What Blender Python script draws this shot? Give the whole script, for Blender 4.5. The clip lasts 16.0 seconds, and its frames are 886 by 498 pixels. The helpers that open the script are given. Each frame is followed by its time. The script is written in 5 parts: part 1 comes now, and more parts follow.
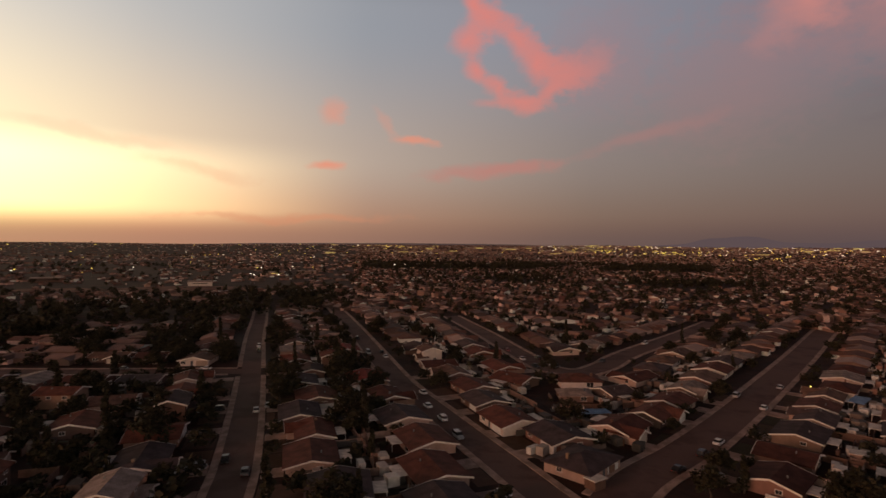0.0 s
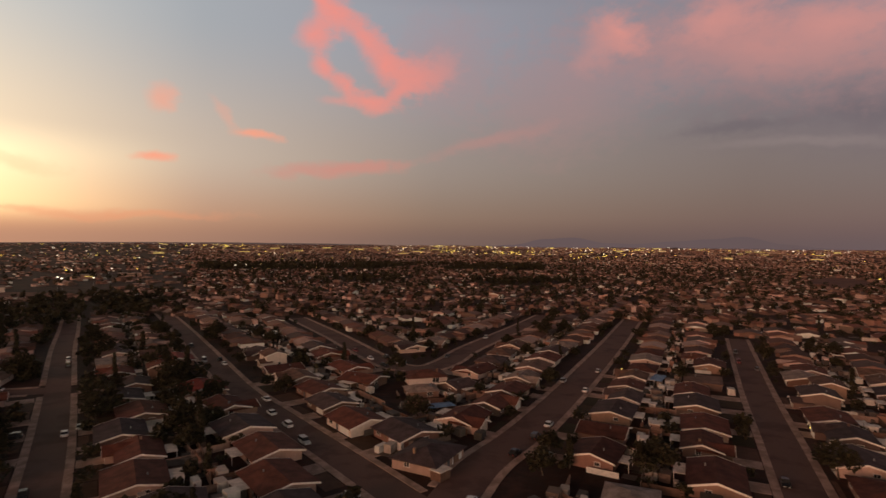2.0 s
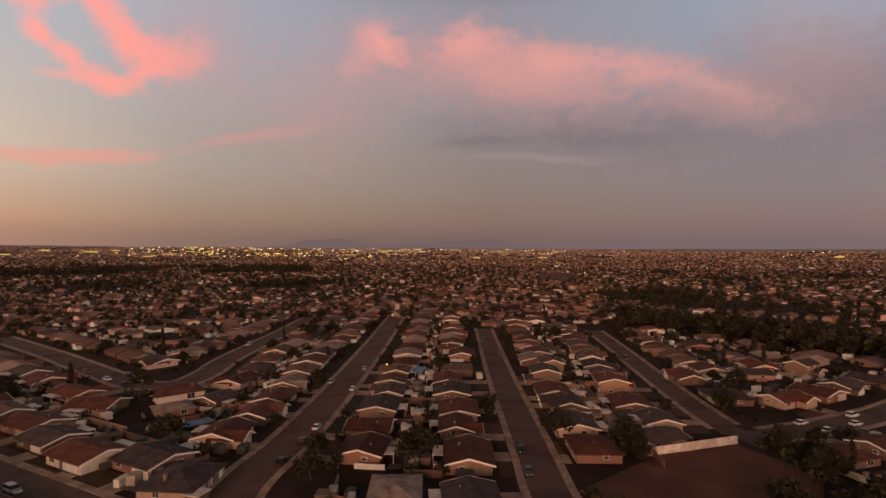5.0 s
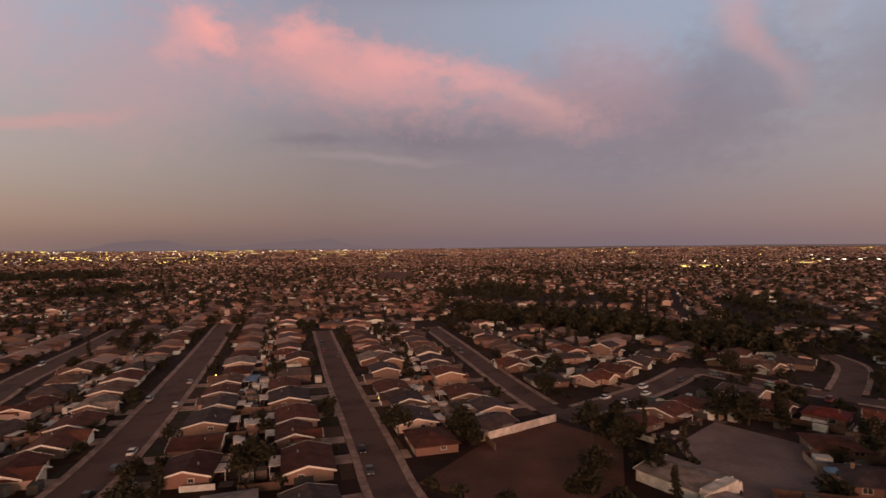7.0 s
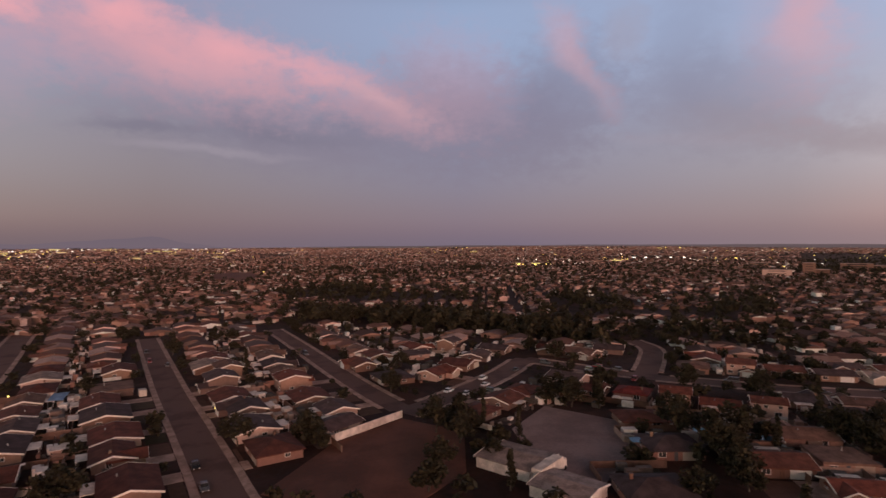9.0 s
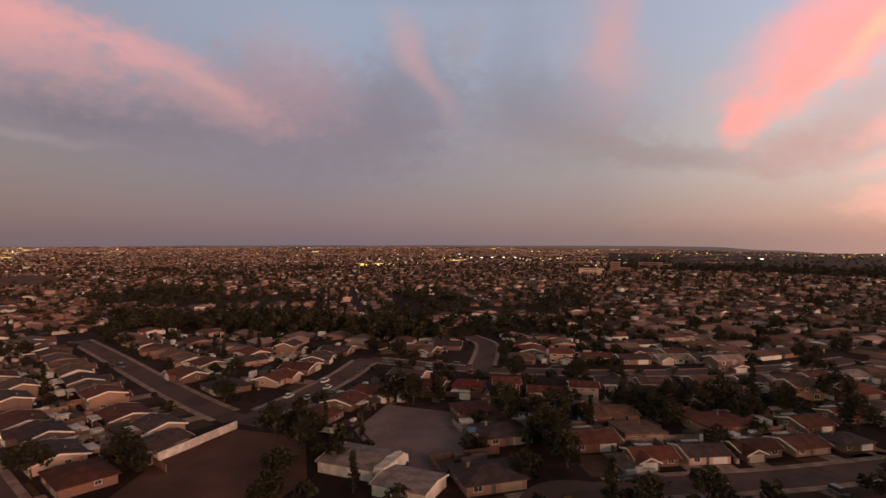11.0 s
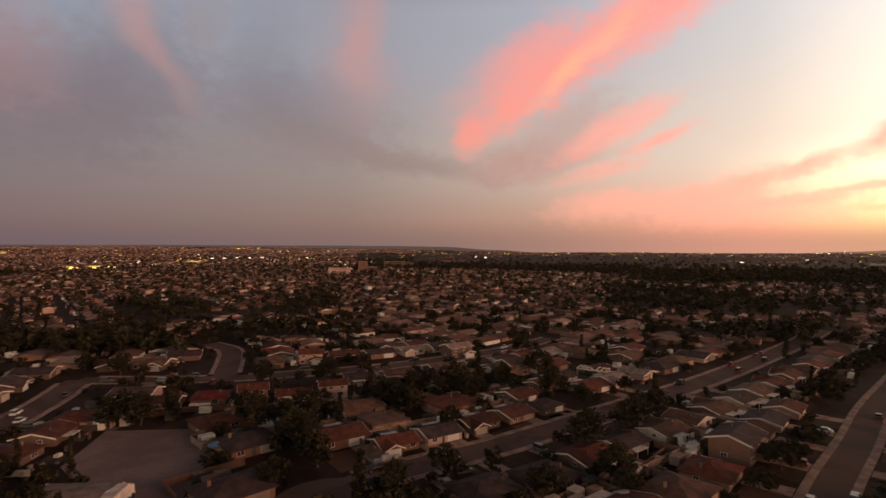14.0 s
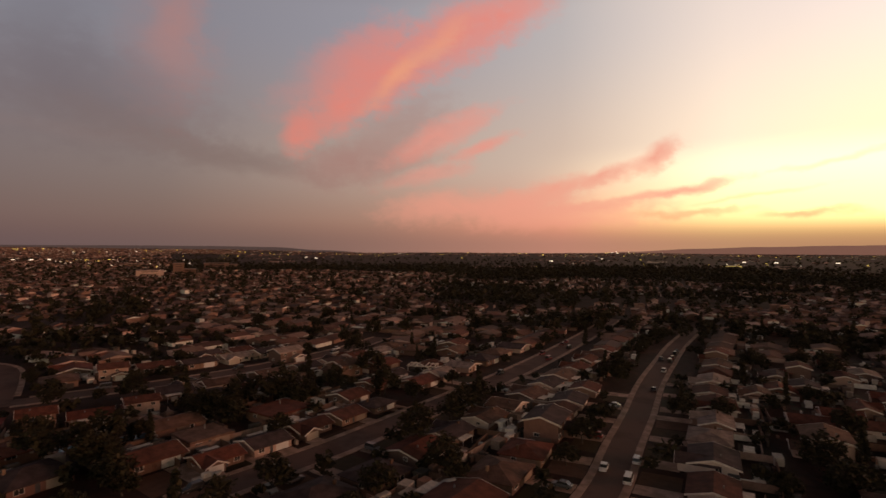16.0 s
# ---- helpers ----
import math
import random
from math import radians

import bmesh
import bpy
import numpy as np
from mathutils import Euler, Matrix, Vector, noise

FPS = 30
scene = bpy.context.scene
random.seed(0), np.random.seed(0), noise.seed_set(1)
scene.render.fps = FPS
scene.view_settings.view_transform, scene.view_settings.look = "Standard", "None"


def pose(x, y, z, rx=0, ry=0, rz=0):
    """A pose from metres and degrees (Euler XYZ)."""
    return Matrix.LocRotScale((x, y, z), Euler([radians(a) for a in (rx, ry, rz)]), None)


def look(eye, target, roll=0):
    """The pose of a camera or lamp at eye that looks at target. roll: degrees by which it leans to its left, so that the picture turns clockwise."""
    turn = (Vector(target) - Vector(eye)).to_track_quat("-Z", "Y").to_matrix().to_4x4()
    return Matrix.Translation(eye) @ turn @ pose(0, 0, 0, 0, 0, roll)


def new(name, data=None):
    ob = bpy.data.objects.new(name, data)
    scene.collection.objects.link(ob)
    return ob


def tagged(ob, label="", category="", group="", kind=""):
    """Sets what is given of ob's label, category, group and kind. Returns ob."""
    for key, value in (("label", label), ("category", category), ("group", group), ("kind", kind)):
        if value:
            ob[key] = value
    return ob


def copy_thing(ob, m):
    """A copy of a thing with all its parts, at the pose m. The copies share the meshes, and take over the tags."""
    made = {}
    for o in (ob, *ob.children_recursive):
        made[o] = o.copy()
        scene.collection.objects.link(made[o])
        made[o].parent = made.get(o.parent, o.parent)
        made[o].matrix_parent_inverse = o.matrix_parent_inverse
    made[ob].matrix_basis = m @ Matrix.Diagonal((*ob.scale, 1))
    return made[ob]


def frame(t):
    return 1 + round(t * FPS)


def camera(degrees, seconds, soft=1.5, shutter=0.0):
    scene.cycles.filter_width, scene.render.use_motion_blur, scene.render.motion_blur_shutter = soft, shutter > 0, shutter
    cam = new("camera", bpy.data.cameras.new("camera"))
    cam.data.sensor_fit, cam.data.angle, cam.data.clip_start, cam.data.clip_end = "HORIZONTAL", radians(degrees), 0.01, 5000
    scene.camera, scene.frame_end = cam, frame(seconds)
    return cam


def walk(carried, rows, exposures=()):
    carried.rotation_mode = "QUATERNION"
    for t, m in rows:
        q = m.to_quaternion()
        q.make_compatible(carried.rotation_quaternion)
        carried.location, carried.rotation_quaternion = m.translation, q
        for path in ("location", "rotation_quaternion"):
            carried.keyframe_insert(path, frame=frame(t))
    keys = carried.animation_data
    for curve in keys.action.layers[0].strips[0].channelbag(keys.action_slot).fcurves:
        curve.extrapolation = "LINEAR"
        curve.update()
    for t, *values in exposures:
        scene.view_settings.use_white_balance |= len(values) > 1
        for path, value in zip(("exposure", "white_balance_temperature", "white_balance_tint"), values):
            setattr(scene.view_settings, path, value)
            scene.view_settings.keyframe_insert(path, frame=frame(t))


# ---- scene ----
EYE = 50.4   # height of the flying camera over the street
U = 1.2      # metres in one unit of the street plan

cam = camera(78.2, 16.0, soft=1.5, shutter=0.3)
walk(cam, [
    (0, pose(0, 0, EYE, 89.522, -0.43, -0.00)),
    (0.5, pose(0, 0, EYE, 89.522, -0.48, -4.08)),
    (1, pose(0, 0, EYE, 89.537, -0.55, -8.12)),
    (1.5, pose(0, 0, EYE, 89.596, -0.55, -11.74)),
    (2, pose(0, 0, EYE, 89.633, -0.56, -15.85)),
    (2.5, pose(0, 0, EYE, 89.691, -0.55, -20.13)),
    (3, pose(0, 0, EYE, 89.728, -0.57, -24.20)),
    (3.5, pose(0, 0, EYE, 89.802, -0.55, -28.27)),
    (6, pose(0, 0, EYE, 89.963, 0.05, -48.22)),
    (6.5, pose(0, 0, EYE, 89.963, 0.28, -52.62)),
    (7, pose(0, 0, EYE, 89.919, 0.42, -56.85)),
    (7.5, pose(0, 0, EYE, 89.853, 0.40, -61.36)),
    (8, pose(0, 0, EYE, 89.809, 0.38, -64.88)),
    (8.5, pose(0, 0, EYE, 89.772, 0.34, -68.54)),
    (9, pose(0, 0, EYE, 89.743, 0.28, -72.81)),
    (11.5, pose(0, 0, EYE, 89.736, -0.08, -93.20)),
    (12, pose(0, 0, EYE, 89.743, -0.13, -97.31)),
    (12.5, pose(0, 0, EYE, 89.750, -0.10, -101.56)),
    (13, pose(0, 0, EYE, 89.750, -0.07, -106.29)),
    (13.5, pose(0, 0, EYE, 89.750, -0.04, -110.71)),
    (14, pose(0, 0, EYE, 89.736, -0.07, -115.04)),
    (14.5, pose(0, 0, EYE, 89.758, -0.15, -119.64)),
    (15, pose(0, 0, EYE, 89.758, -0.13, -123.93)),
    (15.5, pose(0, 0, EYE, 89.809, -0.18, -128.25)),
    (16, pose(0, 0, EYE, 89.802, -0.15, -132.56)),
], exposures=[(0.0, -0.68, 6950, 23), (1.0, -0.53, 7000, 22), (2.0, -0.36, 7100, 20), (3.5, -0.11, 7200, 20), (6.0, 0.04, 7150, 20), (7.5, 0.11, 6450, 21), (9.0, 0.12, 5900, 22), (11.5, 0.07, 6800, 19), (12.5, 0.0, 7050, 19), (14.0, -0.17, 7250, 22), (14.5, -0.31, 7300, 23), (16.0, -0.70, 7500, 27)])

# ---------------------------------------------------------------- sky and light
SUN_AZ = 234.0    # compass degrees clockwise from +y: the sun has just set there
GLOW_AZ = 246.0   # middle of the afterglow that is left of it


class Nodes:
    """Short spelling for shader node trees."""

    def __init__(self, tree):
        self.tree = tree
        tree.nodes.clear()

    def add(self, kind):
        return self.tree.nodes.new(kind)

    def put(self, value, socket):
        if isinstance(value, bpy.types.NodeSocket):
            self.tree.links.new(value, socket)
        else:
            socket.default_value = value

    def math(self, op, a, b=0.0, c=0.0, clamp=False):
        node = self.add("ShaderNodeMath")
        node.operation, node.use_clamp = op, clamp
        for value, socket in zip((a, b, c), node.inputs):
            self.put(value, socket)
        return node.outputs[0]

    def mix(self, factor, a, b, blend="MIX"):
        node = self.add("ShaderNodeMix")
        node.data_type, node.blend_type = "RGBA", blend
        self.put(factor, node.inputs[0])
        for value, socket in ((a, node.inputs[6]), (b, node.inputs[7])):
            self.put((*value, 1) if isinstance(value, tuple) and len(value) == 3 else value, socket)
        return node.outputs[2]

    def ramp(self, factor, stops, smooth=True):
        node = self.add("ShaderNodeValToRGB")
        node.color_ramp.interpolation = "EASE" if smooth else "LINEAR"
        el = node.color_ramp.elements
        while len(el) < len(stops):
            el.new(0.5)
        for e, (p, c) in zip(el, stops):
            e.position, e.color = p, (*c, 1) if not isinstance(c, float) else (c, c, c, 1)
        self.put(factor, node.inputs[0])
        return node.outputs[0]

    def span(self, value, a, b, to0=0.0, to1=1.0):
        node = self.add("ShaderNodeMapRange")
        node.interpolation_type = "SMOOTHSTEP"
        for v, socket in zip((value, a, b, to0, to1), node.inputs):
            self.put(v, socket)
        return node.outputs[0]

    def noise(self, vector, scale, detail=4.0, rough=0.55, distortion=0.0):
        node = self.add("ShaderNodeTexNoise")
        if vector is not None:
            self.put(vector, node.inputs["Vector"])
        node.inputs["Scale"].default_value, node.inputs["Detail"].default_value = scale, detail
        node.inputs["Roughness"].default_value, node.inputs["Distortion"].default_value = rough, distortion
        return node


def srgb(r, g, b):
    """Linear colour from 0-255 display values."""
    return tuple((v / 255 / 12.92) if v < 10 else ((v / 255 + 0.055) / 1.055) ** 2.4 for v in (r, g, b))


world = bpy.data.worlds.new("dusk_sky")
scene.world = world
world.use_nodes = True
W = Nodes(world.node_tree)
way = W.add("ShaderNodeTexCoord").outputs["Generated"]
xyz = W.add("ShaderNodeSeparateXYZ")
W.put(way, xyz.inputs[0])
az_raw = W.math("MULTIPLY", W.math("ARCTAN2", xyz.outputs[0], xyz.outputs[1]), 57.29578)
el_raw = W.math("MULTIPLY", W.math("ARCSINE", xyz.outputs[2]), 57.29578)
# wind-torn edges: the cloud plane is pushed about by noise at two scales
flat = W.add("ShaderNodeCombineXYZ")
W.put(az_raw, flat.inputs[0])
W.put(W.math("MULTIPLY", el_raw, 1.5), flat.inputs[1])
push = W.noise(flat.outputs[0], 0.16, 3.0, 0.5)
fine = W.noise(flat.outputs[0], 0.55, 4.0, 0.6)
shift = W.add("ShaderNodeSeparateXYZ")
W.put(push.outputs["Color"], shift.inputs[0])
fray = W.add("ShaderNodeSeparateXYZ")
W.put(fine.outputs["Color"], fray.inputs[0])


def wobble(base, a, b, big, small):
    v = W.math("ADD", base, W.math("MULTIPLY", W.math("SUBTRACT", a, 0.5), big))
    return W.math("ADD", v, W.math("MULTIPLY", W.math("SUBTRACT", b, 0.5), small))


az = wobble(az_raw, shift.outputs[0], fray.outputs[0], 3.5, 1.0)
el = wobble(el_raw, shift.outputs[1], fray.outputs[1], 2.4, 0.7)


def around(stops):
    """A band of colour round the compass: (degrees, display colour)."""
    pos = W.math("DIVIDE", W.math("ADD", az_raw, 180.0), 360.0)
    return W.ramp(pos, [((d + 180) / 360, srgb(*c)) for d, c in stops], smooth=False)


low = around([(-180, (268, 219, 127)), (-110, (268, 227, 138)), (-45, (268, 231, 150)), (-28, (244, 184, 136)), (-8, (190, 150, 124)), (15, (143, 122, 109)), (45, (120, 105, 105)),
              (75, (122, 110, 117)), (105, (142, 124, 120)), (125, (184, 148, 132)), (145, (257, 179, 147)), (160, (268, 231, 150)), (180, (268, 227, 138))])
mid = around([(-180, (268, 268, 219)), (-110, (268, 268, 227)), (-45, (266, 258, 212)), (-28, (232, 216, 188)), (-8, (200, 188, 172)), (15, (157, 148, 143)), (45, (128, 118, 120)),
              (75, (122, 118, 132)), (105, (152, 145, 145)), (125, (198, 187, 176)), (145, (226, 214, 198)), (160, (264, 258, 238)), (180, (268, 268, 219))])
high = around([(-180, (268, 268, 268)), (-110, (268, 268, 268)), (-45, (232, 238, 230)), (-28, (196, 206, 206)), (-8, (163, 176, 184)), (15, (156, 164, 177)), (45, (139, 142, 156)),
               (75, (144, 160, 178)), (105, (152, 162, 177)), (125, (166, 177, 191)), (145, (200, 208, 211)), (160, (250, 250, 244)), (180, (268, 268, 268))])
sky = W.mix(W.span(el_raw, 1.0, 9.0), low, mid)
sky = W.mix(W.span(el_raw, 7.0, 22.0), sky, high)
# sky above the view is darkened early to cut the light on the ground
sky = W.mix(W.span(el_raw, 23.0, 31.0), sky, srgb(12, 14, 22))
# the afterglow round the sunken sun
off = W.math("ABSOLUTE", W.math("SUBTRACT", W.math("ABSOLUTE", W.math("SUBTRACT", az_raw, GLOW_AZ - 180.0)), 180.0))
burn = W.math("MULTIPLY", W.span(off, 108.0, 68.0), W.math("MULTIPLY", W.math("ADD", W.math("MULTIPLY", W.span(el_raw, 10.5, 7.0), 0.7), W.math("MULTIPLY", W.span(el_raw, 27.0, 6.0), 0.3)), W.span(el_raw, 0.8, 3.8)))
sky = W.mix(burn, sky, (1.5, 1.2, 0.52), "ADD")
# dusty air lies along the horizon
dust = around([(-180, (173, 130, 106)), (-38, (196, 148, 122)), (-10, (164, 130, 112)), (12, (128, 108, 101)), (30, (111, 97, 96)), (80, (116, 105, 112)), (115, (138, 118, 112)), (145, (190, 146, 130)), (180, (173, 130, 106))])
sky = W.mix(W.span(el_raw, 3.2, 0.2, 0.0, 0.8), sky, dust)
texture = W.math("MULTIPLY", W.span(fine.outputs["Fac"], 0.25, 0.75, 0.72, 1.0), W.span(push.outputs["Fac"], 0.2, 0.6, 0.8, 1.0))


ragged = W.math("MULTIPLY", W.math("SUBTRACT", fine.outputs["Fac"], 0.5), 1.1)


def cloud(sky, colour, puffs, soft=0.15):
    """Lays clouds of one colour on the sky. A puff: compass degrees, height, half length, half width, slope in degrees, density."""
    total = None
    for a, h, long, wide, slope, density in puffs:
        c, s = math.cos(radians(slope)), math.sin(radians(slope))
        da, dh = W.math("SUBTRACT", az, a), W.math("SUBTRACT", el, h)
        p = W.math("DIVIDE", W.math("ADD", W.math("MULTIPLY", da, c), W.math("MULTIPLY", dh, s)), long)
        q = W.math("DIVIDE", W.math("SUBTRACT", W.math("MULTIPLY", dh, c), W.math("MULTIPLY", da, s)), wide * 1.3)
        r = W.math("SQRT", W.math("ADD", W.math("MULTIPLY", p, p), W.math("MULTIPLY", q, q)))
        m = W.span(W.math("ADD", r, ragged), 1.25, soft, 0.0, density)
        total = m if total is None else W.math("SUBTRACT", W.math("ADD", total, m), W.math("MULTIPLY", total, m))
    return W.mix(W.math("MULTIPLY", total, texture, clamp=True), sky, srgb(*colour))


# grey undersides of the big bank first, then what the low sun still reaches
sky = cloud(sky, (118, 107, 119), [(60, 11.4, 21, 3.4, -3, 0.85), (76, 13, 13, 4.5, -12, 0.75), (85, 14.5, 7, 6, -40, 0.65), (100, 13, 12, 4, -6, 0.4)])
sky = cloud(sky, (104, 97, 110), [(44, 11.1, 5.5, 0.6, 0, 0.6), (56, 11.2, 9, 1.0, -4, 0.5), (97, 17.5, 4, 6, 0, 0.18)])
sky = cloud(sky, (156, 144, 146), [(50, 9.3, 9, 0.45, -3, 0.45), (91.6, 20.5, 2.4, 2.4, 0, 0.45), (98, 10.0, 10, 0.6, -5, 0.3)])
sky = cloud(sky, (142, 126, 125), [(112, 8.7, 11, 1.2, -9, 0.7), (102, 11.0, 8, 2.0, -8, 0.4)])
sky = cloud(sky, (186, 148, 142), [(124, 8.6, 9, 2.0, 7, 0.85), (127, 11.5, 8, 2.2, 26, 0.6)])
sky = cloud(sky, (190, 144, 144), [(46, 17.6, 19, 3.8, -7, 0.85), (66, 14.8, 9, 2.4, -20, 0.7), (22, 11.0, 8, 0.9, 14, 0.3), (29, 15.5, 10, 5, 20, 0.45), (16, 18.0, 7, 4.5, 0, 0.4), (74, 16.5, 8, 4.5, -25, 0.4)])
sky = cloud(sky, (216, 144, 134), [(4.8, 7.8, 8, 0.7, 5, 0.8), (20, 10.6, 8, 0.6, 14, 0.25), (8.5, 8.3, 4, 0.5, 8, 0.5)])
sky = cloud(sky, (240, 162, 152), [(33.8, 20.5, 2.2, 2.4, 60, 0.95), (31.5, 19.3, 3.0, 1.8, 40, 0.5), (42.5, 20.8, 4.4, 1.6, 8, 0.8), (51.5, 19.2, 7.0, 1.5, -12, 0.65), (60, 17.7, 6.0, 1.4, -10, 0.5), (48, 18.0, 13, 2.4, -9, 0.45)], soft=0.0)
sky = cloud(sky, (212, 160, 152), [(66, 15.2, 6, 0.9, -22, 0.5)], soft=0.0)
sky = cloud(sky, (254, 152, 138), [(3.4, 23.4, 2.6, 1.3, -60, 0.95), (2.6, 20.8, 2.2, 1.5, 40, 0.95), (5.0, 22.2, 2.8, 1.3, -30, 0.95), (7.8, 20.4, 3.0, 1.15, -40, 0.95), (10.0, 18.2, 2.8, 1.3, -35, 0.95), (12.6, 17.3, 3.2, 1.6, 5, 0.85), (15.4, 18.0, 3.0, 1.4, 20, 0.45),
                                   (3.2, 17.6, 1.9, 1.1, -40, 0.95), (5.2, 15.9, 2.4, 1.0, -35, 0.95), (8.4, 14.7, 3.2, 1.0, -8, 0.95), (11.4, 15.6, 2.6, 0.8, 30, 0.8), (5.0, 14.3, 2.4, 0.5, 3, 0.5)], soft=0.05)
sky = cloud(sky, (255, 168, 138), [(-11.2, 13.6, 1.8, 1.1, 25, 0.6), (-3.0, 10.6, 2.4, 0.5, -12, 0.95), (-11.8, 8.0, 1.9, 0.45, 0, 0.95), (-6.0, 12.6, 2.0, 0.5, -50, 0.35)])
sky = cloud(sky, (236, 160, 122), [(-16, 2.7, 12, 0.4, 0, 0.6), (-24, 7.0, 6, 0.6, -8, 0.3)])
sky = cloud(sky, (275, 240, 196), [(-32, 9.6, 8.5, 0.55, -5, 0.7)])
sky = cloud(sky, (204, 156, 152), [(87.2, 17.6, 7.0, 1.3, -54, 0.45), (85.4, 20.5, 4, 1.9, -60, 0.4), (106.5, 20.8, 2.8, 5.5, 0, 0.75), (106.0, 18.0, 5, 6.0, 0, 0.35)], soft=0.0)
sky = cloud(sky, (262, 158, 142), [(118.0, 11.6, 3.0, 1.5, 54, 0.9), (124.5, 18.6, 6.5, 2.6, 42, 0.7), (122.4, 14.4, 6.2, 1.9, 35, 0.95), (127.6, 17.6, 6.6, 2.4, 32, 0.95), (132.8, 20.6, 8.0, 2.6, 25, 0.95), (138.5, 22.8, 8, 2.2, 20, 0.9), (121, 17.0, 8, 2.6, 38, 0.4)], soft=0.05)
sky = cloud(sky, (264, 196, 154), [(127.4, 17.0, 4.8, 0.8, 42, 0.6), (131.6, 20.2, 5.0, 0.9, 34, 0.6), (128.6, 17.6, 1.6, 0.7, 10, 0.5)], soft=0.0)
sky = cloud(sky, (260, 174, 158), [(131.4, 11.1, 6.4, 1.3, 23, 0.8), (136.6, 10.3, 4.2, 0.7, 18, 0.9), (134, 12.8, 5.8, 1.0, 17, 0.65), (131, 7.6, 5.5, 0.8, 14, 0.6)])
sky = cloud(sky, (262, 184, 162), [(134, 4.2, 9, 1.5, 3, 0.85), (141, 4.4, 7, 1.4, 8, 0.85), (144.5, 6.0, 5, 1.0, 14, 0.9), (149.5, 7.2, 4, 0.8, 18, 0.9), (154.2, 8.9, 2.4, 1.0, 34, 0.95), (156.5, 5.8, 6.0, 0.6, 9, 0.9), (148, 4.0, 8, 0.6, 3, 0.8), (152, 4.9, 5, 0.4, 8, 0.7), (146, 2.9, 12, 0.9, 2, 0.6)])
sky = cloud(sky, (262, 200, 148), [(166.5, 2.9, 4.6, 0.35, 3, 0.8), (168.5, 7.6, 6, 0.3, 8, 0.4), (157, 3.2, 6, 0.35, 0, 0.7), (162, 4.6, 6, 0.25, 6, 0.4)])

nishita = W.add("ShaderNodeTexSky")
nishita.sky_type, nishita.sun_disc, nishita.dust_density = "NISHITA", False, 1.5
nishita.sun_elevation, nishita.sun_rotation = radians(1.5), radians(SUN_AZ)
glow = W.add("ShaderNodeBackground")
W.put(nishita.outputs[0], glow.inputs[0])
glow.inputs[1].default_value = 0.03
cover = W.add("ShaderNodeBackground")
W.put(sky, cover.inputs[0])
# brighter towards both flanks of the sunset; unseen sector behind dimmed to cut ambient light
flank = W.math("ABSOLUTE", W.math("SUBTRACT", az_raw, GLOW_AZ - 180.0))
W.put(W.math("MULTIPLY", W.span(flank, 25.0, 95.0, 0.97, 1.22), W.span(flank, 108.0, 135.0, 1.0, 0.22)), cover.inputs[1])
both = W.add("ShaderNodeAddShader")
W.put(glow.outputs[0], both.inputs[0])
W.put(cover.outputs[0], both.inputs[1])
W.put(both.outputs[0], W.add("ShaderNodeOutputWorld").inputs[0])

sun = new("sun", bpy.data.lights.new("sun", "SUN"))
sun.data.energy, sun.data.angle, sun.data.color = 2.0, radians(25), (1.0, 0.54, 0.36)
sun.matrix_world = look((math.sin(radians(SUN_AZ)), math.cos(radians(SUN_AZ)), 0.13), (0, 0, 0))

# ---------------------------------------------------------------- materials


def material(name, colours, rough=0.85, scale=1.5, bump=0.0, per="", metal=0.0, grain=9.0, coord="Object", worn=0.25, bleach=0.2):
    """A surface whose colour runs over the given linear colours with stains (scale) and grain; per: 'object' or 'island' picks the tone piece by piece."""
    m = bpy.data.materials.new(name)
    m.use_nodes = True
    n = Nodes(m.node_tree)
    colours = [tuple(v * (1 - bleach) + bleach * (0.3 * c[0] + 0.6 * c[1] + 0.1 * c[2]) for v in c) for c in colours]   # dusty, sun-bleached
    place = n.add("ShaderNodeTexCoord").outputs[coord]
    stain = n.noise(place, scale, 4.0, 0.6).outputs["Fac"]
    fleck = n.noise(place, scale * grain, 3.0, 0.6).outputs["Fac"]
    if per == "object":
        pick = n.add("ShaderNodeObjectInfo").outputs["Random"]
    elif per == "island":
        pick = n.add("ShaderNodeNewGeometry").outputs["Random Per Island"]
    else:
        pick = n.span(stain, 0.3, 0.7)
    stops = [((i + 0.5) / len(colours), c) for i, c in enumerate(colours)]
    tone = n.ramp(pick, stops, smooth=False)
    if per:
        n_ramp = tone.node.color_ramp
        n_ramp.interpolation = "CONSTANT"
        for i, e in enumerate(n_ramp.elements):
            e.position = i / len(colours)
    dirt = n.span(n.math("ADD", n.math("MULTIPLY", stain, 0.6), n.math("MULTIPLY", fleck, 0.4)), 0.3, 0.7, 1.0 - worn, 1.0 + worn)
    shade = n.add("ShaderNodeVectorMath")
    shade.operation = "SCALE"
    n.put(tone, shade.inputs[0])
    n.put(dirt, shade.inputs["Scale"])
    surface = n.add("ShaderNodeBsdfPrincipled")
    n.put(shade.outputs[0], surface.inputs["Base Color"])
    n.put(n.span(fleck, 0.3, 0.7, max(rough - 0.1, 0.02), min(rough + 0.1, 1.0)), surface.inputs["Roughness"])
    surface.inputs["Metallic"].default_value = metal
    surface.inputs["Specular IOR Level"].default_value = 0.3
    if bump:
        relief = n.add("ShaderNodeBump")
        relief.inputs["Strength"].default_value, relief.inputs["Distance"].default_value = 0.6, bump
        n.put(fleck, relief.inputs["Height"])
        n.put(relief.outputs[0], surface.inputs["Normal"])
    n.put(surface.outputs[0], n.add("ShaderNodeOutputMaterial").inputs[0])
    return m


